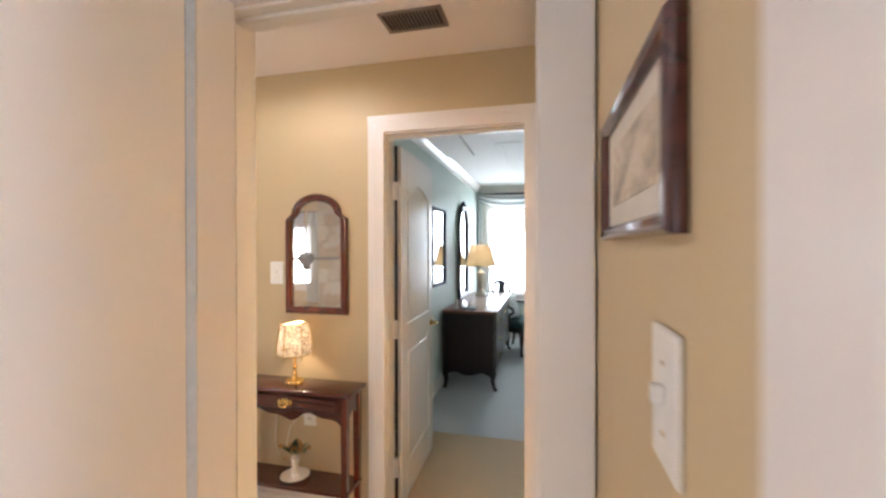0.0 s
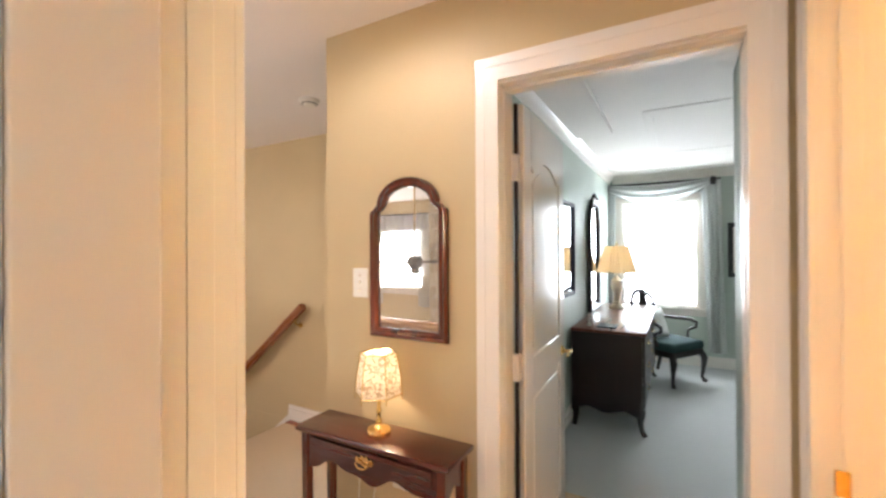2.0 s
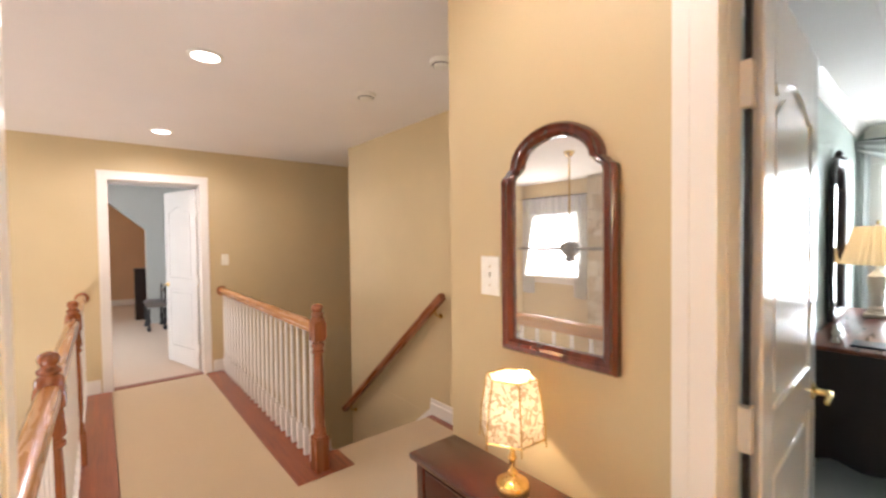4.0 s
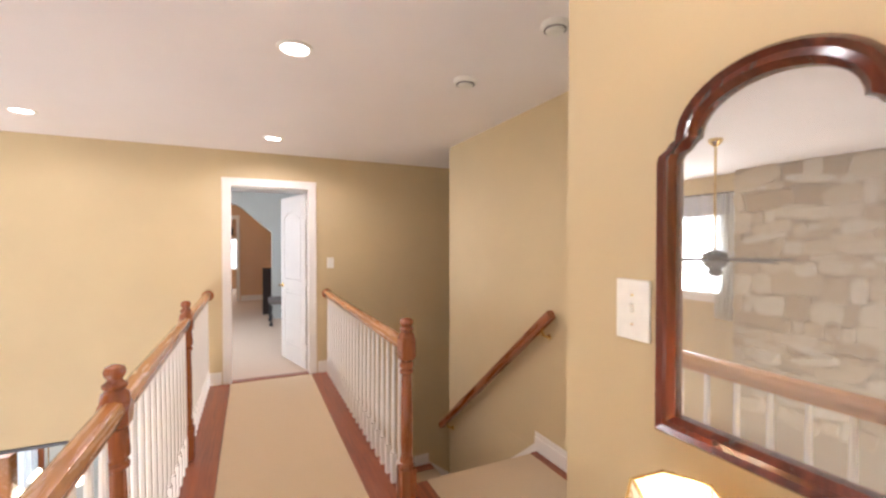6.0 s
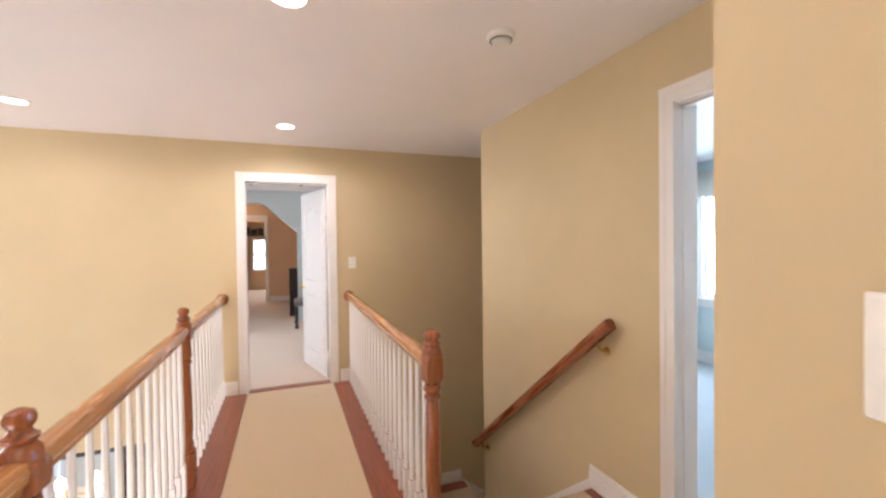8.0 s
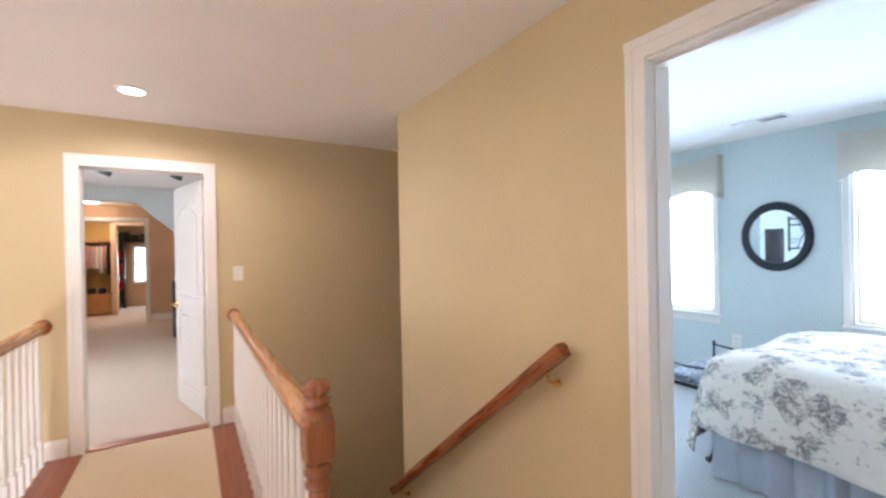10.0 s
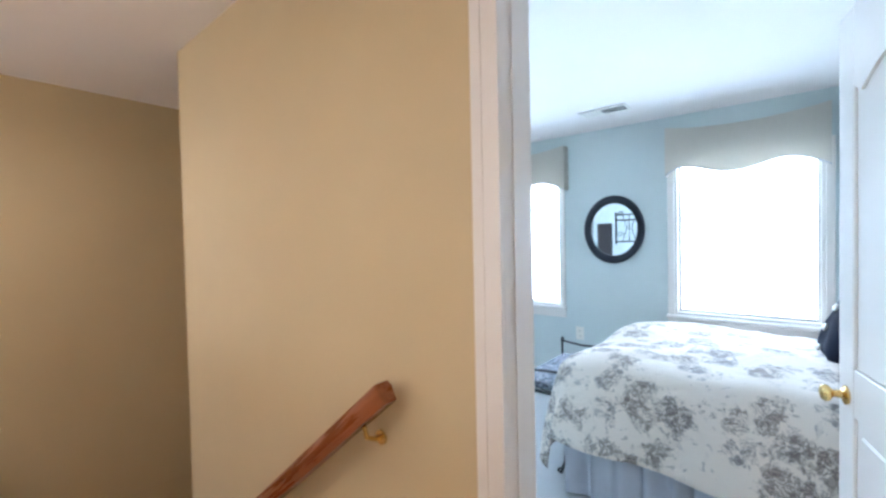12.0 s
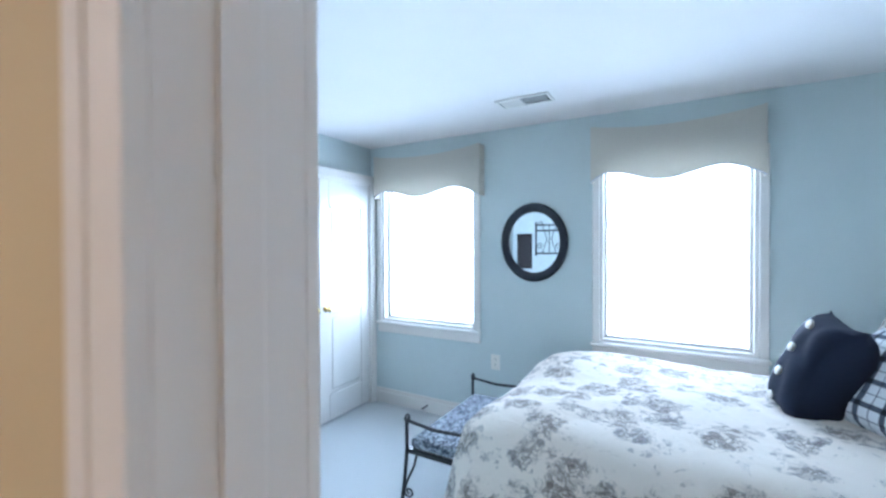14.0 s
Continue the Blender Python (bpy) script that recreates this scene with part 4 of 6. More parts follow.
def console_table():
    W, D, HT = 0.70, 0.195, 0.768
    t = thing("console_table", (-2.03, 3.365, 0), "dark mahogany console table with one drawer and lower shelf", "table")
    x0, x1, y0, y1 = -W / 2, W / 2, -D / 2, D / 2
    part("tabletop", boxes(((x0 - 0.0, y0, HT - 0.022), (x1, y1, HT)), bevel=0.007, seg=2), MAHOGANY, t)
    leg = 0.036
    for sx in (x0 + 0.02, x1 - 0.02 - leg):
        for sy in (y0 + 0.015, y1 - 0.01 - leg):
            bm = boxes(((sx, sy, 0), (sx + leg, sy + leg, HT - 0.022)), bevel=0.004)
            for v in bm.verts:
                if v.co.z < 0.2:
                    v.co.x += (sx + leg / 2 - v.co.x) * 0.25
                    v.co.y += (sy + leg / 2 - v.co.y) * 0.25
            part("leg", bm, MAHOGANY_Z, t)
    a0, a1 = x0 + 0.056, x1 - 0.056
    n = 36
    zt, zb = HT - 0.022, HT - 0.118
    skirt = [(a0, zt), (a1, zt)] + [(a1 + (a0 - a1) * k / n, zb - 0.034 * (abs(math.cos(math.pi * 2 * k / n)) ** 2.0) - (0.012 if k in (0, n) else 0) + 0.008 * math.sin(8 * math.pi * k / n)) for k in range(n + 1)]
    part("apron", prism(bmesh.new(), skirt, 0.016, lambda a, b, c: (a, y0 + 0.022 + c, b)), MAHOGANY, t, "scalloped mahogany apron")
    for s in (x0 + 0.026, x1 - 0.042):
        o = [(y0 + 0.05, zt), (y1 - 0.045, zt), (y1 - 0.045, zb - 0.02), (0, zb + 0.01), (y0 + 0.05, zb - 0.02)]
        part("side_panel", prism(bmesh.new(), o, 0.014, lambda a, b, c: (s + c, a, b)), MAHOGANY, t)
    dr = part("drawer", boxes(((a0 + 0.015, y0 + 0.010, zt - 0.078), (a1 - 0.015, y0 + 0.021, zt - 0.014)), bevel=0.003), MAHOGANY, t)
    part("shelf", boxes(((x0 + 0.02, y0 + 0.012, 0.262), (x1 - 0.02, y1 - 0.008, 0.282)), bevel=0.004), MAHOGANY, t)
    pull = bmesh.new()
    o = [(-0.042, 0.0), (-0.034, 0.014), (-0.02, 0.010), (-0.012, 0.022), (0.0, 0.016), (0.012, 0.022), (0.02, 0.010), (0.034, 0.014), (0.042, 0.0), (0.030, -0.012), (0.014, -0.010), (0.0, -0.020), (-0.014, -0.010), (-0.030, -0.012)]
    prism(pull, o, 0.003, lambda a, b, c: (a, y0 + 0.010 - c, zt - 0.045 + b))
    tube(pull, [(-0.024, y0 + 0.004, zt - 0.042), (-0.026, y0 - 0.008, zt - 0.05), (-0.014, y0 - 0.010, zt - 0.062), (0.014, y0 - 0.010, zt - 0.062), (0.026, y0 - 0.008, zt - 0.05), (0.024, y0 + 0.004, zt - 0.042)], 0.0035)
    part("drawer_pull", pull, BRASS, dr, "shaped brass bail pull")


console_table()


def hex_shade(bm, r0, r1, z0, z1, n=6, turn=0.0, bulge=0.0):
    rings = []
    for k in range(5):
        u = k / 4
        r = r0 + (r1 - r0) * u + bulge * math.sin(math.pi * u)
        rings.append([bm.verts.new((r * math.cos(turn + 2 * math.pi * i / n), r * math.sin(turn + 2 * math.pi * i / n), z0 + (z1 - z0) * u)) for i in range(n)])
    for ra, rb in zip(rings, rings[1:]):
        for i in range(n):
            bm.faces.new((ra[i], ra[(i + 1) % n], rb[(i + 1) % n], rb[i]))
    return bm


tl = thing("table_lamp", (-2.04, 3.375, 0.768), "lit brass candlestick lamp with six-sided floral shade", "lamp")
part("base", lathed([(0.046, 0.0), (0.047, 0.010), (0.043, 0.017), (0.026, 0.021), (0.015, 0.026), (0.010, 0.034), (0.014, 0.044), (0.008, 0.054), (0.008, 0.075), (0.013, 0.083), (0.008, 0.092), (0.007, 0.14), (0.010, 0.15), (0.006, 0.16), (0.006, 0.19)], 24), BRASS, tl, "polished brass candlestick base")
part("shade", hex_shade(bmesh.new(), 0.087, 0.067, 0.148, 0.305, 6, 0.45, 0.004), SHADE_FLORAL, tl, "glowing cream shade with brown floral print")
rim = bmesh.new()
for r, z in ((0.0875, 0.148), (0.0675, 0.305)):
    tube(rim, [(r * math.cos(0.45 + math.pi / 3 * i), r * math.sin(0.45 + math.pi / 3 * i), z) for i in range(7)], 0.0022, 6)
for i in range(6):
    a = 0.45 + math.pi / 3 * i
    tube(rim, [(0.0925 * math.cos(a), 0.0925 * math.sin(a), 0.128), (0.0865 * math.cos(a), 0.0865 * math.sin(a), 0.215), (0.0705 * math.cos(a), 0.0705 * math.sin(a), 0.305)], 0.0018, 6)
part("shade_trim", rim, BRASS, tl)

dish = thing("plate", (-2.03, 3.36, 0.282), "white scalloped ceramic plate on the lower shelf", "plate")
part("rim", lathed([(0.03, 0.0), (0.04, 0.004), (0.072, 0.016), (0.074, 0.018), (0.04, 0.008), (0.005, 0.006)], 28), CERAMIC, dish)
vase = thing("flower_vase", (-2.03, 3.36, 0.289), "small white vase holding a bunch of dried flowers", "vase")
part("vase_body", lathed([(0.020, 0.0), (0.022, 0.006), (0.012, 0.016), (0.016, 0.05), (0.022, 0.085), (0.025, 0.10), (0.021, 0.10), (0.012, 0.05)], 20), CERAMIC, vase)
rng = random.Random(4)
lv = bmesh.new()
for i in range(70):
    a, e = rng.uniform(0, 6.283), rng.uniform(0.35, 1.5)
    d = Vector((math.cos(a) * math.cos(e), math.sin(a) * math.cos(e), math.sin(e)))
    tip = Vector((0, 0, 0.10)) + d * rng.uniform(0.05, 0.10)
    side = d.cross(Vector((0, 0, 1))).normalized() * rng.uniform(0.005, 0.010)
    mid = Vector((0, 0, 0.10)) + d * 0.035
    vs = [lv.verts.new(p) for p in (mid, (mid + tip) / 2 + side, tip, (mid + tip) / 2 - side)]
    lv.faces.new(vs)
    if i % 4 == 0:
        m = Matrix.Translation(tip) @ Matrix.Diagonal((1, 1, 0.7, 1))
        fl = bmesh.new()
        bmesh.ops.create_icosphere(fl, subdivisions=1, radius=rng.uniform(0.008, 0.013), matrix=m)
        part("flower", fl, PETAL, vase, "dried tan flower head")
part("leaves", lv, LEAF, vase)


def arched_outline(x0, x1, z0, zs, inset, rise):
    """A mirror outline with cusped shoulders under a round arch."""
    w, cx = (x1 - x0) / 2 - inset, (x0 + x1) / 2
    notch = 0.036
    pts = [(cx - w, z0 + inset), (cx + w, z0 + inset), (cx + w, zs)]
    pts += [(cx + w - 0.004, zs + 0.012), (cx + w - 0.018, zs + 0.020), (cx + w - 0.026, zs + 0.030)]
    r = w - notch
    zb = zs + 0.036
    for k in range(0, 19):
        a = math.pi * k / 18
        pts.append((cx + r * math.cos(a), zb + (rise - inset) * math.sin(a)))
    pts += [(cx - w + 0.026, zs + 0.030), (cx - w + 0.018, zs + 0.020), (cx - w + 0.004, zs + 0.012), (cx - w, zs)]
    return pts


def ring_prism(outer, inner, depth, to_world, lip=0.0):
    """A moulded frame between two outlines with the same count of points."""
    bm = bmesh.new()
    rows = []
    for f, c in ((0.0, 0.0), (0.0, depth * 0.7), (0.18, depth), (0.45, depth * 0.82), (0.75, depth * 0.95), (1.0, depth * 0.6), (1.0, 0.0)):
        rows.append([bm.verts.new(to_world(o[0] + (i[0] - o[0]) * f, o[1] + (i[1] - o[1]) * f, c)) for o, i in zip(outer, inner)])
    n = len(outer)
    for ra, rb in zip(rows, rows[1:]):
        for k in range(n):
            bm.faces.new((ra[k], ra[(k + 1) % n], rb[(k + 1) % n], rb[k]))
    return bm


wm = thing("wall_mirror_arched", (-1.974, 3.49, 1.11), "arched mahogany-framed wall mirror with cusped shoulders above the table", "mirror")
out_o = arched_outline(-0.182, 0.182, 0.0, 0.50, 0.0, 0.108)
in_o = arched_outline(-0.182, 0.182, 0.0, 0.50, 0.038, 0.108)
part("frame", ring_prism(out_o, in_o, 0.03, lambda a, b, c: (a, -0.001 - c, b)), MAHOGANY_Z, wm)
part("glass", prism(bmesh.new(), in_o, 0.006, lambda a, b, c: (a, -0.003 - c, b)), OLD_MIRROR, wm, "silvered mirror glass")


def plate(name, place, normal, w, h, label, kind):
    """A wall plate; normal '+y', '-y', '+x' or '-x'."""
    p = thing(name, place, label, "wall plate")
    s = 1 if normal[0] == "+" else -1

    def B(a, b, c0, c1, r, q, bev=0.001):
        if normal[1] == "y":
            return ((a, s * c0, r), (b, s * c1, q))
        return ((s * c0, a, r), (s * c1, b, q))
    part("cover", boxes(B(-w / 2, w / 2, 0.0, 0.006, -h / 2, h / 2), bevel=0.002), PLASTIC, p)
    if kind == "switch":
        part("toggle", boxes(B(-0.005, 0.005, 0.006, 0.016, -0.004, 0.012), bevel=0.001), PLASTIC, p)
        for z in (0.03, -0.03):
            part("screw", boxes(B(-0.002, 0.002, 0.006, 0.0068, z - 0.002, z + 0.002)), BRASS, p)
    else:
        for z in (0.02, -0.02):
            part("socket", boxes(B(-0.014, 0.014, 0.006, 0.008, z - 0.012, z + 0.012), bevel=0.001), PLASTIC, p)
            part("slot", boxes(B(-0.007, -0.004, 0.008, 0.0085, z - 0.005, z + 0.005), B(0.004, 0.007, 0.008, 0.0085, z - 0.005, z + 0.005)), DARKSLOT, p)
    return p


plate("light_switch", (-2.223, 3.49, 1.326), "-y", 0.082, 0.124, "white plastic light switch plate beside the mirror", "switch")
plate("light_switch", (-6.435, 3.60, 1.24), "+x", 0.075, 0.12, "white plastic light switch plate beside bedroom door", "switch")
plate("light_switch", (-0.68, 1.862, 1.337), "-x", 0.075, 0.12, "white plastic light switch plate in the passage", "switch")
plate("power_outlet", (-2.02, 3.49, 0.56), "-y", 0.075, 0.12, "white power outlet behind the console table", "outlet")
plate("power_outlet", (-4.40, 7.5, 0.52), "-y", 0.075, 0.12, "white power outlet below the round mirror", "outlet")
cord = thing("lamp_cord", (-2.03, 3.47, 0.55), "thin pale lamp cord hanging from the outlet", "cord")
part("wire", tube(bmesh.new(), [(0.01, 0, 0.02), (-0.05, -0.005, 0.0), (-0.10, -0.005, -0.06), (-0.12, -0.005, -0.16), (-0.17, -0.005, -0.22), (-0.19, -0.005, -0.15), (-0.18, -0.005, 0.05), (-0.17, -0.004, 0.20)], 0.0025, 6), PLASTIC, cord)

# passage picture
pf = thing("framed_picture", (-0.68, 1.992, 1.563), "small brown-framed landscape print on the passage wall", "picture")
o = [(-0.18, -0.087), (0.18, -0.087), (0.18, 0.087), (-0.18, 0.087)]
i = [(-0.16, -0.068), (0.16, -0.068), (0.16, 0.068), (-0.16, 0.068)]
part("frame", ring_prism(o, i, 0.017, lambda a, b, c: (-0.001 - c, a, b)), MAHOGANY, pf)
part("mat", boxes(((-0.007, -0.162, -0.070), (-0.002, 0.162, 0.070))), MAT_BOARD, pf)
part("print", boxes(((-0.0085, -0.115, -0.040), (-0.0072, 0.115, 0.040))), PRINT, pf)

# ceiling fittings
for cx, cy in ((-1.93, 2.97), (-3.79, 2.98), (-5.72, 2.97), (-5.63, 1.28), (-3.8, 1.28)):
    c = thing("ceiling_downlight", (cx, cy, H), "lit recessed ceiling downlight with white ring", "downlight", "recessed downlights")
    part("ring", lathed([(0.088, -0.001), (0.088, -0.006), (0.070, -0.010), (0.066, -0.002)], 28), PLASTIC, c)
    part("lens", lathed([(0.064, -0.001), (0.064, -0.004), (0.03, -0.006)], 28), CANGLOW, c)
for px, py, r, nm, lb in ((-3.79, 3.93, 0.068, "smoke_detector", "round white smoke detector on the ceiling"), (-3.07, 3.992, 0.062, "smoke_detector", "round white smoke detector near the bedroom door")):
    s = thing(nm, (px, py, H), lb, "smoke detector")
    part("housing", lathed([(r, -0.001), (r, -0.016), (r * 0.93, -0.024), (r * 0.62, -0.030), (r * 0.60, -0.040), (r * 0.3, -0.044)], 28), PLASTIC, s)
    part("grille", lathed([(r * 0.80, -0.026), (r * 0.80, -0.029), (r * 0.70, -0.0305), (r * 0.70, -0.027)], 28), VENT, s)


def air_vent(x0, x1, y0, y1, z, label, frame_mat, half=False):
    v = thing("ceiling_vent", ((x0 + x1) / 2, (y0 + y1) / 2, z), label, "vent")
    w, d = (x1 - x0) / 2, (y1 - y0) / 2
    f = 0.018
    part("frame", boxes(((-w, -d, -0.010), (w, -d + f, -0.001)), ((-w, d - f, -0.010), (w, d, -0.001)), ((-w, -d + f, -0.010), (-w + f, d - f, -0.001)), ((w - f, -d + f, -0.010), (w, d - f, -0.001)), bevel=0.002), frame_mat, v)
    part("backing", boxes(((-w + f, -d + f, -0.004), (w - f, d - f, -0.001))), DARKSLOT, v)
    n = max(4, int((x1 - x0) / 0.018))
    for k in range(1, n):
        a = -w + f + (2 * w - 2 * f) * k / n
        up = half and k < n * 0.5
        bm = boxes(((-0.006, -d + f, -0.009), (0.006, d - f, -0.006)))
        bmesh.ops.rotate(bm, cent=(0, 0, -0.0075), matrix=Matrix.Rotation(radians(-35 if up else 40), 3, "Y"), verts=bm.verts)
        part("slat", bm, frame_mat, v, place=(a, 0, 0))


air_vent(-1.45, -1.18, 3.06, 3.215, H, "grey slatted air vent in the hall ceiling", VENT)
air_vent(-4.15, -3.81, 6.88, 7.04, HB, "white slatted air vent in the blue room ceiling", PLASTIC, True)

# ---- green bedroom ----


def dresser():
    d = thing("dresser", (-1.53, 6.58, 0), "long dark wooden dresser with a polished top and curved feet", "dresser")
    x0, x1, y0, y1, z0, z1 = -0.29, 0.27, -0.90, 0.90, 0.20, 0.785
    part("body", boxes(((x0, y0, z0), (x1 - 0.02, y1, z1)), bevel=0.006), DARKWOOD, d)
    part("top", boxes(((x0 - 0.005, y0 - 0.015, z1), (x1 + 0.012, y1 + 0.015, z1 + 0.026)), bevel=0.009, seg=2), DARKTOP, d, "polished reddish dresser top")
    n = 24
    for yy in (y0, y1 - 0.018):
        o = [(x0, z0 + 0.01), (x1 - 0.02, z0 + 0.01)] + [(x1 - 0.02 + (x0 - x1 + 0.02) * k / n, z0 - 0.045 - 0.03 * math.cos(4 * math.pi * k / n) * (0.4 + abs(k / n - 0.5))) for k in range(n + 1)]
        part("apron", prism(bmesh.new(), o, 0.018, lambda a, b, c: (a, yy + c, b)), DARKWOOD, d)
    for sx, dx in ((x0 + 0.035, -0.01), (x1 - 0.055, 0.03)):
        for sy, dy in ((y0 + 0.035, -0.012), (y1 - 0.035, 0.012)):
            bm = tube(bmesh.new(), [(sx, sy, 0.26), (sx + dx * 0.8, sy + dy, 0.18), (sx + dx * 0.5, sy, 0.09), (sx + dx, sy + dy, 0.03), (sx + dx * 1.8, sy + dy * 1.5, 0.0)], [0.036, 0.034, 0.024, 0.018, 0.022], 10)
            part("leg", bm, DARKWOOD, d)
    for col in range(3):
        ya = y0 + 0.03 + col * 0.583
        for row in range(3):
            za = z0 + 0.015 + row * 0.19
            dr = part("drawer", boxes(((x1 - 0.022, ya, za), (x1 - 0.002, ya + 0.565, za + 0.178)), bevel=0.005), DARKWOOD, d)
            part("handle", tube(bmesh.new(), [(x1 - 0.004, ya + 0.22, za + 0.10), (x1 + 0.016, ya + 0.23, za + 0.085), (x1 + 0.016, ya + 0.335, za + 0.085), (x1 - 0.004, ya + 0.345, za + 0.10)], 0.004, 6), BRASS, dr)


dresser()

dl = thing("table_lamp", (-1.62, 7.05, 0.811), "lit alabaster lamp with pleated cream shade on the dresser", "lamp")
part("plinth", boxes(((-0.07, -0.07, 0), (0.07, 0.07, 0.03)), bevel=0.005), MARBLE, dl)
part("base", lathed([(0.052, 0.03), (0.056, 0.04), (0.040, 0.055), (0.046, 0.07), (0.032, 0.085), (0.034, 0.18), (0.05, 0.20), (0.056, 0.25), (0.058, 0.31), (0.03, 0.335), (0.012, 0.36), (0.010, 0.44)], 24), MARBLE, dl, "pale alabaster column base")
bm = bmesh.new()
rings = []
N = 60
for k in range(4):
    u = k / 3
    r = 0.20 + (0.118 - 0.20) * u
    rings.append([bm.verts.new(((r + (0.011 if i % 2 else -0.009)) * math.cos(2 * math.pi * i / N), (r + (0.011 if i % 2 else -0.009)) * math.sin(2 * math.pi * i / N), 0.40 + 0.29 * u)) for i in range(N)])
for ra, rb in zip(rings, rings[1:]):
    for i in range(N):
        bm.faces.new((ra[i], ra[(i + 1) % N], rb[(i + 1) % N], rb[i]))
part("shade", bm, SHADE_PLEAT, dl, "glowing pleated cream shade")
part("finial", lathed([(0.004, 0.66), (0.004, 0.70), (0.012, 0.715), (0.006, 0.735)], 10), BRASS, dl)
bulb("dresser_lamp_bulb", (-1.62, 7.05, 1.34), 1.2, (1.0, 0.84, 0.62))


def rect_frame(name, place, facing, w, h, band, depth, fmat, inner, label, category="picture", mat_band=0.0, art=None):
    """A flat moulded rectangular frame; facing is the wall's outward axis."""
    p = thing(name, place, label, category)
    s = 1 if facing[0] == "+" else -1
    if facing[1] == "x":
        tw = lambda a, b, c: (s * (0.001 + c), a, b)
    else:
        tw = lambda a, b, c: (a, s * (0.001 + c), b)
    o = [(-w / 2, -h / 2), (w / 2, -h / 2), (w / 2, h / 2), (-w / 2, h / 2)]
    i = [(a * (1 - 2 * band / w), b * (1 - 2 * band / h)) for a, b in o]
    part("frame", ring_prism(o, i, depth, tw), fmat, p)
    part("glass" if inner == MIRROR else "mat", prism(bmesh.new(), i, 0.004, tw), inner, p)
    if art:
        j = [(a * (1 - 2 * mat_band / w), b * (1 - 2 * mat_band / h)) for a, b in i]
        part("print", prism(bmesh.new(), j, 0.003, lambda a, b, c: tw(a, b, c + 0.005)), art, p)
    return p


rect_frame("framed_picture", (-1.85, 5.62, 1.47), "+x", 0.54, 0.80, 0.035, 0.025, FRAME_NAVY, MIRROR, "dark-framed glazed picture reflecting the lamp on green wall", mat_band=0.0)
rect_frame("framed_picture", (-0.29, 8.2, 1.45), "-y", 0.42, 0.66, 0.055, 0.028, BLACKFRAME, MAT_BOARD, "black-framed print with wide mat beside the window", mat_band=0.09, art=PRINT)
dm = thing("dresser_mirror", (-1.845, 6.83, 0.812), "tall dark carved mirror standing on the dresser", "mirror")
out_d = arched_outline(-0.29, 0.29, 0.0, 0.95, 0.0, 0.22)
in_d = arched_outline(-0.29, 0.29, 0.0, 0.95, 0.055, 0.22)
part("frame", ring_prism(out_d, in_d, 0.035, lambda a, b, c: (0.012 + c, a, b)), DARKWOOD, dm)
part("glass", prism(bmesh.new(), in_d, 0.008, lambda a, b, c: (0.012 + c, a, b)), MIRROR, dm)
part("crest", lathed([(0.05, -0.015), (0.045, 0.0), (0.02, 0.02), (0.03, 0.03), (0.008, 0.06)], 12, (0.03, 0, 1.20)), DARKWOOD, dm)
bk = thing("book", (-1.58, 5.84, 0.811), "dark book lying on the dresser", "book")
part("cover", boxes(((-0.05, -0.08, 0), (0.10, 0.10, 0.012)), bevel=0.002), FRAME_NAVY, bk)
fg = thing("figurine", (-1.70, 5.83, 0.811), "small white ceramic figurine on the dresser", "figurine")
part("body", lathed([(0.02, 0), (0.022, 0.01), (0.012, 0.03), (0.02, 0.06), (0.012, 0.08), (0.014, 0.095), (0.004, 0.108)], 14), CERAMIC, fg)


def armchair():
    c = thing("armchair", (-1.13, 7.44, 0), "dark wooden armchair with curved arms and green seat", "chair", turn=-34)
    # local x points to the chair's front
    seat = boxes(((-0.27, -0.27, 0.36), (0.25, 0.27, 0.46)), bevel=0.035, seg=3)
    part("seat", seat, TEAL, c, "dark green upholstered seat")
    part("seat_rail", boxes(((-0.26, -0.26, 0.30), (0.24, 0.26, 0.37)), bevel=0.01), DARKWOOD, c)
    for sy in (-1, 1):
        part("leg", tube(bmesh.new(), [(0.21, sy * 0.24, 0.34), (0.245, sy * 0.265, 0.26), (0.235, sy * 0.26, 0.15), (0.225, sy * 0.25, 0.05), (0.25, sy * 0.27, 0.0)], [0.034, 0.036, 0.022, 0.016, 0.028], 10), DARKWOOD, c)
        part("leg", tube(bmesh.new(), [(-0.24, sy * 0.22, 0.34), (-0.25, sy * 0.22, 0.2), (-0.31, sy * 0.24, 0.0)], [0.026, 0.022, 0.018], 10), DARKWOOD, c)
        part("arm", tube(bmesh.new(), [(-0.26, sy * 0.24, 0.66), (-0.12, sy * 0.29, 0.655), (0.06, sy * 0.31, 0.66), (0.13, sy * 0.31, 0.63), (0.13, sy * 0.30, 0.58), (0.05, sy * 0.29, 0.54), (0.04, sy * 0.285, 0.48), (0.06, sy * 0.27, 0.40)], [0.018, 0.02, 0.022, 0.02, 0.018, 0.018, 0.018, 0.02], 10), DARKWOOD, c)
        part("back_post", tube(bmesh.new(), [(-0.25, sy * 0.21, 0.36), (-0.28, sy * 0.20, 0.60), (-0.33, sy * 0.19, 0.85), (-0.36, sy * 0.13, 0.93)], 0.019, 10), DARKWOOD, c)
    part("top_rail", tube(bmesh.new(), [(-0.36, -0.14, 0.925), (-0.375, -0.05, 0.96), (-0.375, 0.05, 0.96), (-0.36, 0.14, 0.925)], [0.02, 0.03, 0.03, 0.02], 10), DARKWOOD, c)
    part("back_splat", boxes(((-0.335, -0.07, 0.40), (-0.315, 0.07, 0.94)), bevel=0.008), DARKWOOD, c)


armchair()


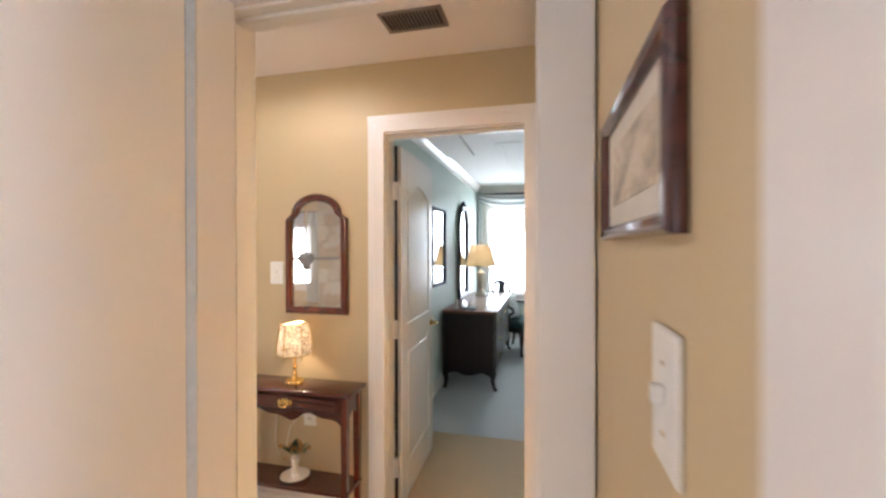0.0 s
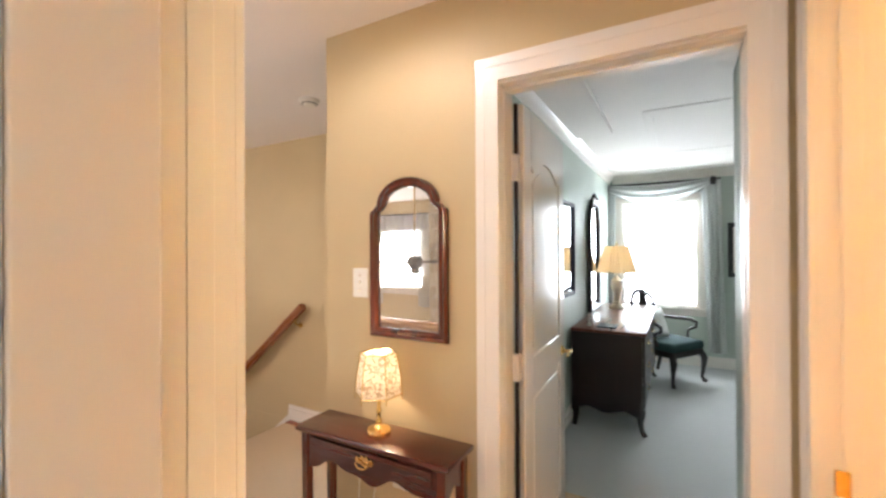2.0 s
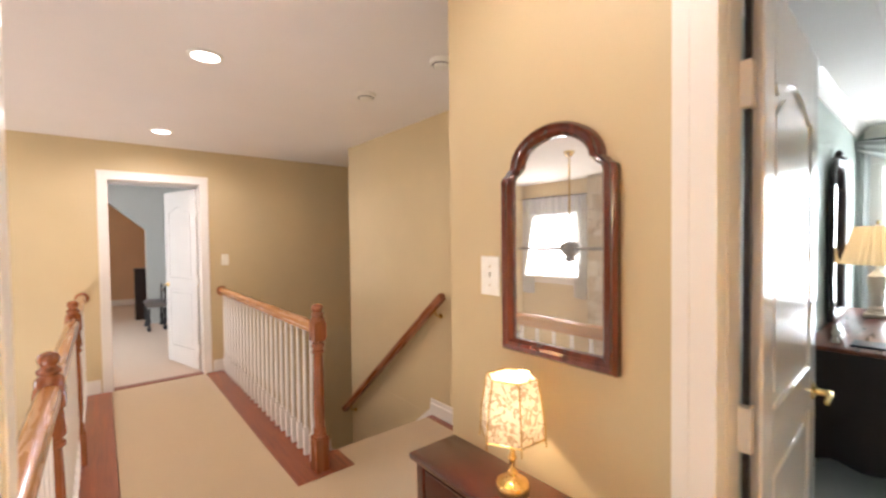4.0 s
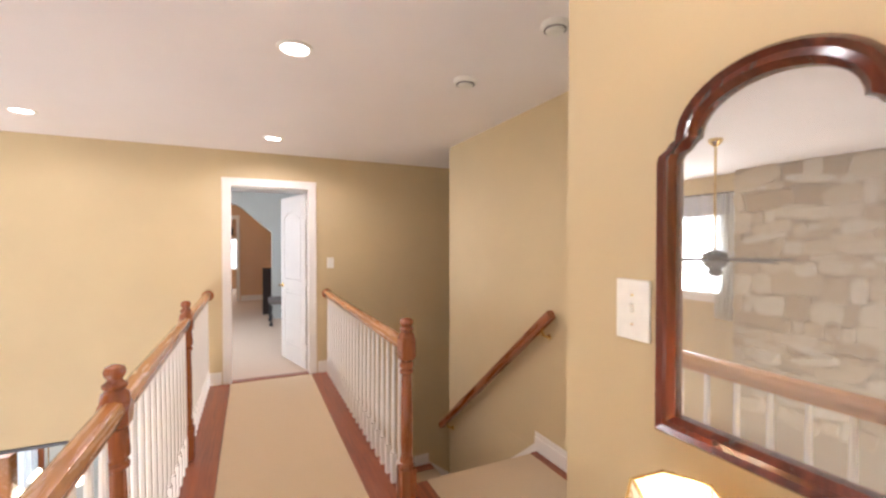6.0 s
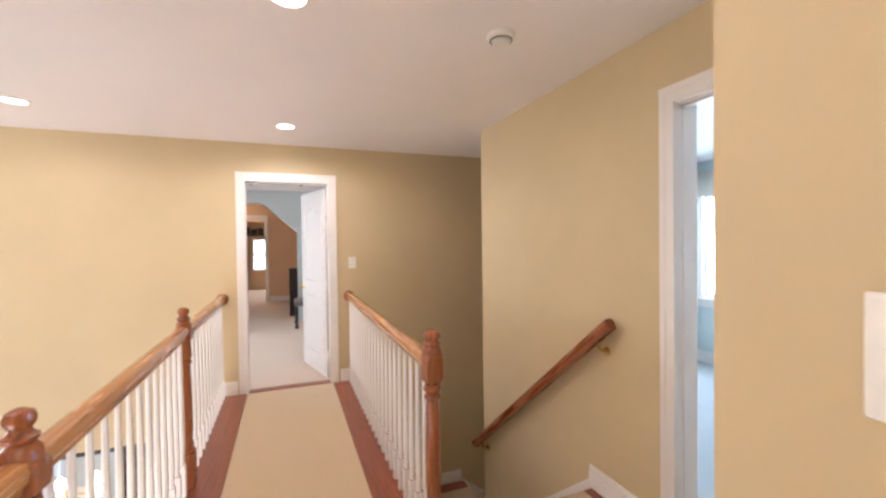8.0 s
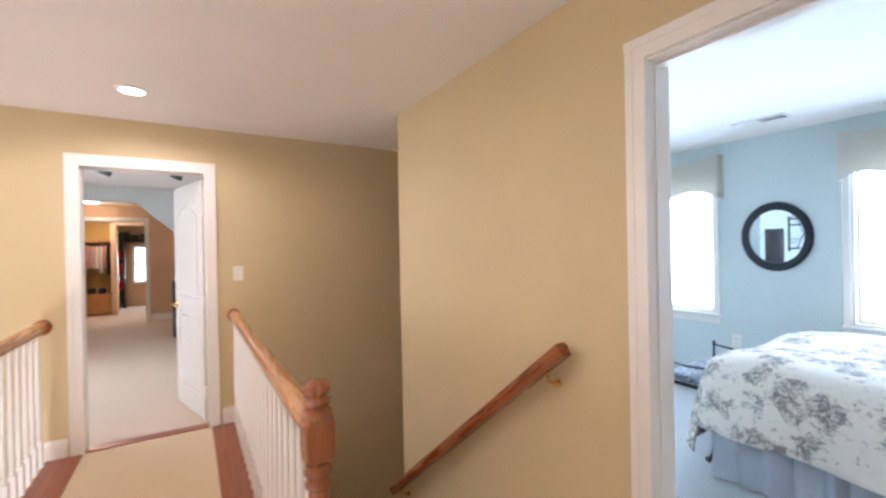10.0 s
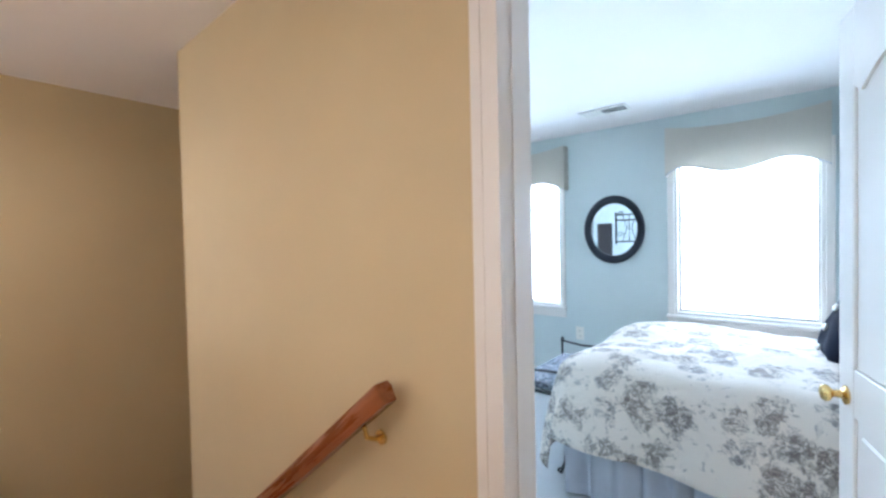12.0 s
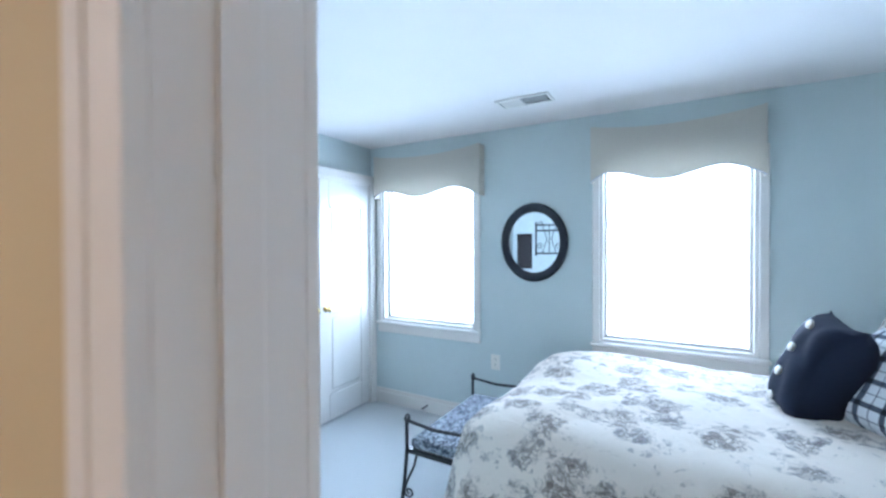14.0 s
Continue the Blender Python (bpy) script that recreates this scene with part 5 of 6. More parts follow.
def cushion(name, place, w, h, thick, mat, label, rot, buttons=0, nx=16):
    """A stuffed pillow, local x wide, z high, y thick."""
    p = new(name)
    p.location = place
    p.rotation_euler = [radians(a) for a in rot]
    tagged(p, label, "pillow")
    bm = bmesh.new()
    grid = {}
    for s in (-1, 1):
        for i in range(nx + 1):
            for j in range(nx + 1):
                u, v = 2 * i / nx - 1, 2 * j / nx - 1
                edge = i in (0, nx) or j in (0, nx)
                if edge and s == 1:
                    grid[s, i, j] = grid[-1, i, j]
                    continue
                pull = 1 - 0.10 * (1 - abs(u) ** 2) * abs(v) ** 3
                pull2 = 1 - 0.10 * (1 - abs(v) ** 2) * abs(u) ** 3
                t = thick * (max(0.0, (1 - u ** 4) * (1 - v ** 4))) ** 0.55
                wob = 0.012 * noise.noise((u * 2.1 + place[0], v * 2.1, s * 3.0))
                grid[s, i, j] = bm.verts.new((u * w / 2 * pull2, s * (t / 2 + (0 if edge else wob)), h / 2 + v * h / 2 * pull))
    for s in (-1, 1):
        for i in range(nx):
            for j in range(nx):
                bm.faces.new((grid[s, i, j], grid[s, i + 1, j], grid[s, i + 1, j + 1], grid[s, i, j + 1]))
    part("cushion_cover", bm, mat, p)
    for k in range(buttons):
        zc = h * (0.14 + 0.72 * k / max(1, buttons - 1))
        vv, uu = 2 * zc / h - 1, -0.15
        depth = thick / 2 * ((1 - uu ** 4) * (1 - vv ** 4)) ** 0.55
        b = lathed([(0.006, 0.008), (0.018, 0.002), (0.020, -0.006), (0.010, -0.012)], 12, (w / 2 * uu, -depth - 0.004, zc), "y")
        part("button", b, CERAMIC, p, "white button")
    return p


cushion("throw_pillow", (-1.22, 7.40, 0.455), 0.34, 0.34, 0.12, SHEER, "small white pillow leaning on the armchair", (-18, 0, 56))


def cloth_strip(top, bottom, wave, folds, rows=14, thick=0.0):
    """A hanging panel in folds: top and bottom are (x0, x1, z); wave is the fold depth along y."""
    bm = bmesh.new()
    n = folds * 8
    g = []
    for r in range(rows + 1):
        u = r / rows
        x0, x1 = top[0] + (bottom[0] - top[0]) * u, top[1] + (bottom[1] - top[1]) * u
        z = top[2] + (bottom[2] - top[2]) * u
        g.append([bm.verts.new((x0 + (x1 - x0) * k / n, wave * (0.6 + 0.4 * u) * math.sin(2 * math.pi * folds * k / n + 0.6 * math.sin(3 * u)), z + 0.01 * math.sin(5 * k / n + 2 * u))) for k in range(n + 1)])
    for a, b in zip(g, g[1:]):
        for k in range(n):
            bm.faces.new((a[k], a[k + 1], b[k + 1], b[k]))
    return bm


cur = thing("curtain", (-1.27, 8.13, 2.30), "white sheer swag and side curtains on a dark rod", "curtain")
part("rod", tube(bmesh.new(), [(-0.70, 0.02, 0.02), (0.70, 0.02, 0.02)], 0.014, 10), DARKWOOD, cur, "dark wooden curtain rod")
for sx in (-0.66, 0.62):
    part("bracket", boxes(((sx - 0.03, -0.02, -0.05), (sx + 0.03, 0.065, 0.05)), bevel=0.008), DARKWOOD, cur)
part("side_panel", cloth_strip((-0.70, -0.48, 0.02), (-0.64, -0.50, -2.08), 0.022, 4), SHEER_THIN, cur)
part("side_panel", cloth_strip((0.49, 0.70, 0.02), (0.56, 0.75, -2.10), 0.024, 4), SHEER_THIN, cur)
bm = bmesh.new()
g = []
for r in range(15):
    u = r / 14
    row = []
    for k in range(33):
        s = k / 32
        sag = (0.05 + 0.24 * u) * math.sin(math.pi * s) ** 0.9
        fold = 0.022 * math.sin(5 * math.pi * u) * math.sin(math.pi * s)
        row.append(bm.verts.new((-0.66 + 1.30 * s, -0.01 - 0.03 * math.sin(math.pi * s) - fold, 0.04 - 0.06 * u * (1 - math.sin(math.pi * s)) - sag)))
    g.append(row)
for a, b in zip(g, g[1:]):
    for k in range(32):
        bm.faces.new((a[k], a[k + 1], b[k + 1], b[k]))
part("swag", bm, SHEER_THIN, cur, "draped white sheer swag")

gc = thing("curtain", (-5.71, -1.74, 2.16), "pale grey curtains and valance at the great-room window", "curtain")
part("rod", tube(bmesh.new(), [(-0.72, 0, 0), (0.72, 0, 0)], 0.013, 10), DARKWOOD, gc)
part("valance", cloth_strip((-0.66, 0.66, 0.01), (-0.66, 0.66, -0.30), 0.022, 9, 6), SKIRT, gc, "gathered grey valance")
for x0, x1 in ((-0.68, -0.42), (0.42, 0.68)):
    part("side_panel", cloth_strip((x0, x1, 0.0), (x0, x1, -1.75), 0.025, 4), SHEER_THIN, gc)

# ---- blue bedroom ----


def rounded_rect(x0, x1, y0, y1, r, n):
    pts = []
    for cx, cy, a0 in ((x1 - r, y1 - r, 0), (x0 + r, y1 - r, 90), (x0 + r, y0 + r, 180), (x1 - r, y0 + r, 270)):
        for k in range(7):
            a = radians(a0 + 90 * k / 6)
            pts.append(Vector((cx + r * math.cos(a), cy + r * math.sin(a))))
    out, total = [], 0
    lens = [(pts[(i + 1) % len(pts)] - pts[i]).length for i in range(len(pts))]
    per = sum(lens)
    for k in range(n):
        d = per * k / n
        i = 0
        while d > lens[i]:
            d -= lens[i]
            i += 1
        out.append(pts[i].lerp(pts[(i + 1) % len(pts)], d / lens[i]))
    return out


def bed():
    b = thing("bed", (-2.92, 6.68, 0), "made bed with toile duvet and blue-grey pleated skirt", "bed")
    n = 220
    base = rounded_rect(-1.02, 0.92, -0.76, 0.70, 0.16, n)
    cx, cy = 0.0, -0.02
    bm = bmesh.new()
    rings = []
    levels = [(0.10, 0.765), (0.3, 0.762), (0.5, 0.758), (0.68, 0.752), (0.82, 0.742), (0.91, 0.725), (0.965, 0.695), (1.0, 0.655), (1.018, 0.58), (1.026, 0.52), (1.033, 0.46), (1.040, 0.40), (1.046, 0.345), (1.048, 0.315), (1.040, 0.305)]
    for li, (s, z) in enumerate(levels):
        ring = []
        for k, p in enumerate(base):
            drop = max(0.0, (0.66 - z) / 0.36)
            foot = 1.0 if p.x < -0.6 else 0.0
            wave = 0.024 * drop * math.sin(k * 0.27 + 2.0 * noise.noise((p.x * 2, p.y * 2, 0)))
            puff = 0.030 * noise.noise((p.x * s * 2.6, p.y * s * 2.6, 1.5)) + 0.014 * noise.noise((p.x * s * 7, p.y * s * 7, z * 5))
            corner = max(0.0, 1 - Vector((p.x + 1.0, p.y + 0.74)).length / 0.35)
            flare = 0.02 * drop * (1 + foot) + 0.055 * corner * min(1.0, drop * 1.5)
            d = Vector((p.x - cx, p.y - cy))
            o = d.normalized() * (wave + flare)
            side = 1.0 if p.y < -0.6 and p.x > -0.93 else 0.0
            hem = 0.03 * noise.noise((k * 0.035, 0, 2.0)) * drop + drop * (0.02 - 0.085 * (p.x + 0.93) / 1.8 if side else (-0.17 if p.x < -0.8 and p.y < 0.4 else -0.02))
            ring.append(bm.verts.new((cx + d.x * s + o.x, cy + d.y * s + o.y, z + puff * (1 - 0.7 * drop) + hem)))
        rings.append(ring)
    for ra, rb in zip(rings, rings[1:]):
        for i in range(n):
            bm.faces.new((ra[i], rb[i], rb[(i + 1) % n], ra[(i + 1) % n]))
    bm.faces.new(rings[0])
    part("duvet", bm, TOILE, b, "cream duvet with grey-brown toile print")
    bm = bmesh.new()
    lo, hi = [], []
    for k, p in enumerate(rounded_rect(-0.99, 0.92, -0.73, 0.70, 0.06, 480)):
        q = (k % 16) / 16
        pleat = (0.095 if q < 0.10 else 0.0) + 0.030 * q + 0.022 * math.sin(2 * math.pi * k / 9.6) + 0.012 * math.sin(k * 0.17) + 0.004 * math.sin(k * 0.9)
        d = Vector((p.x, p.y)).normalized()
        lo.append(bm.verts.new((p.x - d.x * pleat, p.y - d.y * pleat, 0.006)))
        hi.append(bm.verts.new((p.x - d.x * pleat * 0.4, p.y - d.y * pleat * 0.4, 0.42)))
    for i in range(480):
        j = (i + 1) % 480
        bm.faces.new((lo[i], lo[j], hi[j], hi[i]))
    part("bed_skirt", bm, SKIRT, b, "blue-grey pleated bed skirt")
    part("mattress", boxes(((-0.92, -0.68, 0.36), (0.92, 0.66, 0.60)), bevel=0.05, seg=3), SHEER, b)


bed()
cushion("throw_pillow", (-2.735, 6.69, 0.71), 0.28, 0.47, 0.22, NAVY, "navy throw pillow with white buttons leaning on the bed", (-20, 9, -80), buttons=4)
cushion("throw_pillow", (-2.50, 6.50, 0.725), 0.50, 0.44, 0.20, PLAID, "black and white plaid pillow beside the navy one", (-30, 0, -62))
cushion("bed_pillow", (-2.30, 7.02, 0.72), 0.60, 0.42, 0.18, TOILE, "toile pillow with ruffled edge at the bed head", (-18, 0, -80))
cushion("bed_pillow", (-2.14, 6.30, 0.73), 0.66, 0.44, 0.18, PLAID, "plaid pillow sham at the bed head", (-14, 0, -85))
part_hb = thing("headboard", (-2.02, 6.68, 0), "dark iron headboard against the blue wall", "headboard")
hb = bmesh.new()
for y in (-0.72, 0.68):
    tube(hb, [(0, y, 0), (0, y, 1.02)], 0.016, 8)
tube(hb, [(0, -0.72, 1.0), (0, -0.3, 1.1), (0, 0.26, 1.1), (0, 0.68, 1.0)], 0.014, 8)
part("frame", hb, IRON, part_hb)


def scroll(c, r0, turns, plane, start=0.0, n=22):
    pts = []
    for k in range(n + 1):
        u = k / n
        a = start + turns * 2 * math.pi * u
        r = r0 * (1 - 0.82 * u)
        d = (r * math.cos(a), r * math.sin(a))
        pts.append((c[0] + d[0], c[1], c[2] + d[1]) if plane == "xz" else (c[0], c[1] + d[0], c[2] + d[1]))
    return pts


def iron_bench():
    b = thing("bench", (-4.11, 6.45, 0), "black wrought-iron bench with damask seat at the bed foot", "bench")
    x0, x1, y0, y1 = -0.155, 0.155, -0.36, 0.36
    part("seat_cushion", boxes(((x0 + 0.01, y0 + 0.01, 0.475), (x1, y1 - 0.01, 0.525)), bevel=0.02, seg=3), DAMASK, b, "dark and pale damask seat cushion")
    part("seat_frame", boxes(((x0, y0, 0.455), (x1, y0 + 0.02, 0.475)), ((x0, y1 - 0.02, 0.455), (x1, y1, 0.475)), ((x0, y0 + 0.02, 0.455), (x0 + 0.02, y1 - 0.02, 0.475)), ((x1 - 0.02, y0 + 0.02, 0.455), (x1, y1 - 0.02, 0.475))), IRON, b)
    for sy, s in ((y0, -1), (y1, 1)):
        part("end_rail", tube(bmesh.new(), [(x0 + 0.01, sy, 0.61), (0, sy, 0.595), (x1, sy, 0.605)], 0.008, 8), IRON, b)
        for sx, q in ((x0, -1), (x1, 1)):
            bm = tube(bmesh.new(), [(sx, sy, 0.62), (sx, sy, 0.47), (sx + q * 0.012, sy, 0.34), (sx + q * 0.03, sy, 0.2), (sx + q * 0.02, sy, 0.08), (sx - q * 0.005, sy, 0.008)], 0.009, 8)
            tube(bm, scroll((sx, sy, 0.618), 0.026, 1.2, "yz", -1.57), 0.006, 6)
            tube(bm, scroll((sx - q * 0.012, sy, 0.018), 0.018, 1.0, "xz", 0.0), 0.006, 6)
            part("leg", bm, IRON, b)
        for q in (-1, 1):
            bm = tube(bmesh.new(), [(q * 0.10, sy, 0.455), (q * 0.115, sy, 0.40), (q * 0.15, sy, 0.33), (q * 0.17, sy, 0.27)], 0.006, 6)
            tube(bm, scroll((q * 0.145, sy, 0.27), 0.028, 1.3, "xz", 0.0 if q > 0 else 3.14), 0.005, 6)
            part("scroll", bm, IRON, b)


iron_bench()

rm = thing("round_mirror", (-4.088, 7.5, 1.462), "round wall mirror with wide navy-black frame", "mirror")
prof = [(0.288, 0.0), (0.290, 0.018), (0.278, 0.032), (0.245, 0.036), (0.226, 0.026), (0.222, 0.010), (0.222, 0.0)]
bm = lathe(bmesh.new(), prof, 56, (0, 0, 0), "y", caps=False)
bmesh.ops.scale(bm, vec=(1, -1, 1), verts=bm.verts)
part("frame", bm, FRAME_NAVY, rm)
bm = lathe(bmesh.new(), [(0.224, 0.002), (0.224, 0.009)], 56, (0, 0, 0), "y")
bmesh.ops.scale(bm, vec=(1, -1, 1), verts=bm.verts)
part("glass", bm, MIRROR, rm)
for ch_ob in rm.children:
    ch_ob.scale = (0.875, 1, 1.01)


def valance(cx, w, label):
    v = thing("window_valance", (cx, 7.498, 2.235), label, "valance", "valances of the blue room")
    n = 48
    knots = ((0.0, -0.375), (0.13, -0.313), (0.45, -0.380), (0.78, -0.318), (1.0, -0.400))

    def hem(u):
        for (u0, z0), (u1, z1) in zip(knots, knots[1:]):
            if u <= u1:
                q = (u - u0) / (u1 - u0)
                q = 1 - (1 - q) ** 1.8 if u0 == 0.0 else q * q * (3 - 2 * q) if u1 < 1.0 else q ** 1.7
                return z0 + (z1 - z0) * q
        return knots[-1][1]
    o = [(-w / 2 + w * k / 12, -0.045 * math.sin(math.pi * k / 12) ** 0.8) for k in range(13)]
    low = [(w / 2 - w * k / n, hem(1 - k / n)) for k in range(n + 1)]
    bm = bmesh.new()
    prism(bm, o + low, 0.006, lambda a, b, c: (a, -0.105 + c, b))
    part("front", bm, LINEN, v, "cream linen front with a wavy hem")
    part("hem_cord", tube(bmesh.new(), [(a, -0.105, b) for a, b in low], 0.004, 6), SKIRT, v)
    for s in (-1, 1):
        part("side", boxes(((s * w / 2 - 0.006 * s, -0.099, -0.375 if s < 0 else -0.40), (s * w / 2, -0.002, -0.002)), bevel=0.002), LINEN, v)
    part("mounting_strip", boxes(((-w / 2 + 0.008, -0.012, -0.075), (w / 2 - 0.008, -0.002, -0.05))), LINEN, v)


valance(-5.01, 1.04, "cream linen box valance with wavy hem, narrow window")
valance(-3.19, 0.95, "cream linen box valance with wavy hem behind the bed")
ds = thing("door_stop", (-5.03, 7.486, 0.06), "small white spring door stop on the baseboard", "door stop")
part("spring", tube(bmesh.new(), [(0, 0, 0), (0, -0.05, 0), (0, -0.075, -0.002)], [0.007, 0.006, 0.010], 8), VENT, ds)

wa = thing("iron_wall_art", (-4.74, 4.72, 1.52), "black scrolled wrought-iron wall panel", "wall art")
bm = bmesh.new()
for x in (-0.19, 0.19):
    tube(bm, [(x, 0.015, -0.24), (x, 0.015, 0.24)], 0.013, 6)
for z in (-0.2, 0.2, 0.12):
    tube(bm, [(-0.19, 0.015, z), (0.19, 0.015, z)], 0.012, 6)
for x in (-0.1, 0.0, 0.1):
    tube(bm, [(x, 0.015, -0.2), (x * 0.3, 0.015, 0), (x, 0.015, 0.2)], 0.006, 6)
for x in (-0.13, 0.13):
    tube(bm, scroll((x, 0.015, -0.1), 0.05, 1.3, "xz"), 0.005, 6)
    tube(bm, scroll((x, 0.015, 0.22), 0.04, 1.3, "xz"), 0.005, 6)
part("grille", bm, IRON, wa)
rect_frame("framed_picture", (-5.1, 4.72, 1.35), "+y", 0.22, 0.5, 0.03, 0.02, DARKWOOD, DARKWOOD, "narrow dark brown-framed picture on blue wall")

# ---- bathroom ----
va = thing("bathroom_vanity", (0.1, 4.43, 0), "cream painted bathroom vanity with drawers", "vanity")
part("body", boxes(((-0.70, -0.24, 0.09), (0.72, 0.265, 0.77)), bevel=0.004), TRIM, va)
part("toe_kick", boxes(((-0.69, -0.18, 0.0), (0.71, 0.26, 0.09))), TRIM, va)
for k in range(3):
    for z0, z1 in ((0.60, 0.75), (0.36, 0.58), (0.12, 0.34)):
        dr = part("drawer", boxes(((-0.68 + k * 0.47, -0.262, z0), (-0.23 + k * 0.47, -0.241, z1)), bevel=0.006), TRIM, va)
        part("knob", lathed([(0.006, 0.0), (0.014, -0.012), (0.014, -0.02), (0.004, -0.026)], 12, (-0.455 + k * 0.47, -0.262, (z0 + z1) / 2), "y"), BRASS, dr)
ct = thing("countertop", (0.1, 4.43, 0.77), "cream stone bathroom countertop with backsplash", "countertop")
part("slab", boxes(((-0.735, -0.275, 0.0), (0.75, 0.268, 0.035)), bevel=0.008, seg=2), MARBLE, ct)
part("backsplash", boxes(((-0.735, 0.248, 0.036), (0.75, 0.268, 0.13)), bevel=0.004), MARBLE, ct)
fa = thing("faucet", (-0.36, 4.58, 0.805), "polished brass bathroom faucet with two handles", "faucet")
bm = tube(bmesh.new(), [(0, 0, 0), (0, 0, 0.06), (0, -0.04, 0.085), (0, -0.10, 0.065)], [0.014, 0.012, 0.011, 0.010], 10)
part("spout", bm, BRASS, fa)
for s in (-0.09, 0.09):
    part("tap_handle", lathed([(0.016, 0), (0.012, 0.02), (0.022, 0.04), (0.018, 0.052), (0.006, 0.056)], 14, (s, 0, 0)), BRASS, fa)
sd = thing("soap_dish", (-0.18, 4.50, 0.805), "small shell-shaped dish on the bathroom counter", "dish")
part("bowl", lathe(bmesh.new(), [(0.02, 0.0), (0.045, 0.016), (0.062, 0.034), (0.058, 0.036), (0.03, 0.014)], 18), PETAL, sd)
rect_frame("vanity_mirror", (0.02, 4.70, 1.265), "-y", 1.28, 0.57, 0.008, 0.010, TRIM, MIRROR, "wide frameless bathroom mirror over the vanity", "mirror")
# fixture added out of view for the bulb that warms the doorway post
bc = thing("ceiling_light", (0.75, 3.1, H), "unseen frosted ceiling light added to warm the doorway casing", "ceiling light")
part("shade", lathed([(0.14, -0.002), (0.14, -0.02), (0.12, -0.06), (0.05, -0.085)], 24), GLOBE, bc)
lb = thing("vanity_light", (-0.22, 4.70, 2.16), "lit brass light bar with frosted globe bulbs", "light fixture")
part("bar", boxes(((-0.40, -0.05, -0.05), (0.40, -0.002, 0.05)), bevel=0.008, seg=2), BRASS, lb)
for k in range(4):
    part("globe", lathed([(0.02, 0.0), (0.045, 0.02), (0.058, 0.05), (0.05, 0.085), (0.02, 0.105)], 20, (-0.30 + 0.2 * k, -0.08, 0.02)), GLOBE, lb, "frosted glowing glass globe")
bsf = thing("bathroom_shelf", (0.2, 4.70, 1.60), "narrow white shelf above the bathroom mirror", "shelf")
part("board", boxes(((-0.83, -0.11, 0.0), (0.9, -0.001, 0.022)), bevel=0.004), TRIM, bsf)
part("rail_strip", boxes(((-0.83, -0.02, -0.05), (0.9, -0.001, -0.002)), bevel=0.003), TRIM, bsf)
setting("trim_bath_ledge", boxes(((-0.638, 4.59, 2.035), (1.19, 4.698, 2.062)), ((-0.638, 4.61, 2.012), (1.19, 4.698, 2.034)), bevel=0.004), TRIM, "white moulded ledge below the bathroom lights", "moulding")
tw = thing("hand_towel", (-0.30, 4.64, 0.98), "cream hand towel hanging on a ring", "towel")
part("cloth", cloth_strip((-0.01, 0.02, 0.45), (-0.03, 0.05, 0.0), 0.03, 2), SHEER, tw)
sp = thing("strike_plate", (-0.72, 3.3705, 0.93), "small brass strike plate on the door jamb", "strike plate")
part("cover", boxes(((-0.014, -0.0025, -0.03), (0.014, 0.0, 0.03)), bevel=0.001), BRASS, sp)

# ---- great room seen in the mirror, and the lower storey ----
rng = random.Random(11)
ch = thing("chimney", (-3.55, -1.8, -2.75), "grey fieldstone chimney breast of the great room", "chimney")
part("core", boxes(((-1.38, 0.002, 0.0), (1.38, 0.24, 5.17))), plain("mortar", srgb(170, 156, 134), 0.9), ch)
stones = []
for k in range(7):
    bm = boxes(((-0.5, 0, -0.5), (0.5, 1, 0.5)), bevel=0.26, seg=2)
    for v in bm.verts:
        v.co += Vector((rng.uniform(-0.05, 0.05), rng.uniform(-0.12, 0.12), rng.uniform(-0.06, 0.06)))
    me = bpy.data.meshes.new("stone")
    bm.to_mesh(me)
    bm.free()
    me.materials.append(STONE)
    stones.append(me)
z = 2.1
while z < 5.1:
    h = rng.choice((0.09, 0.13, 0.17, 0.24)) * rng.uniform(0.85, 1.1)
    x = -1.38
    while x < 1.36:
        w = min(rng.choice((0.12, 0.2, 0.3, 0.5)) * rng.uniform(0.8, 1.2), 1.38 - x)
        if w > 0.05:
            s = shared("stone", rng.choice(stones), ch, (x + w / 2, 0.235, min(z + h / 2, 5.06)))
            s.scale = (w * rng.uniform(0.92, 1.04), rng.uniform(0.02, 0.06), h * rng.uniform(0.9, 1.25))
            s.rotation_euler = (0, radians(rng.uniform(-14, 14)), 0)
            s.location.z += rng.uniform(-0.04, 0.04)
        x += w
    z += h

fan = thing("ceiling_fan", (-4.03, 0.3, H), "dark ceiling fan at rest on a long rod", "ceiling fan")
part("rod", tube(bmesh.new(), [(0, 0, -0.002), (0, 0, -1.05)], 0.012, 10), BRASS, fan)
part("canopy", lathed([(0.06, -0.002), (0.06, -0.03), (0.02, -0.07)], 18), BRASS, fan)
part("motor", lathed([(0.03, -1.02), (0.10, -1.05), (0.11, -1.12), (0.09, -1.17), (0.05, -1.20), (0.07, -1.23), (0.03, -1.27)], 22), DARKWOOD, fan)
for k in range(5):
    bm = boxes(((0.10, -0.06, -0.004), (0.62, 0.06, 0.004)), bevel=0.003)
    bl = part("blade", bm, DARKWOOD, fan, place=(0, 0, -1.11))
    bl.rotation_euler = (radians(10), 0, radians(72 * k + 20))

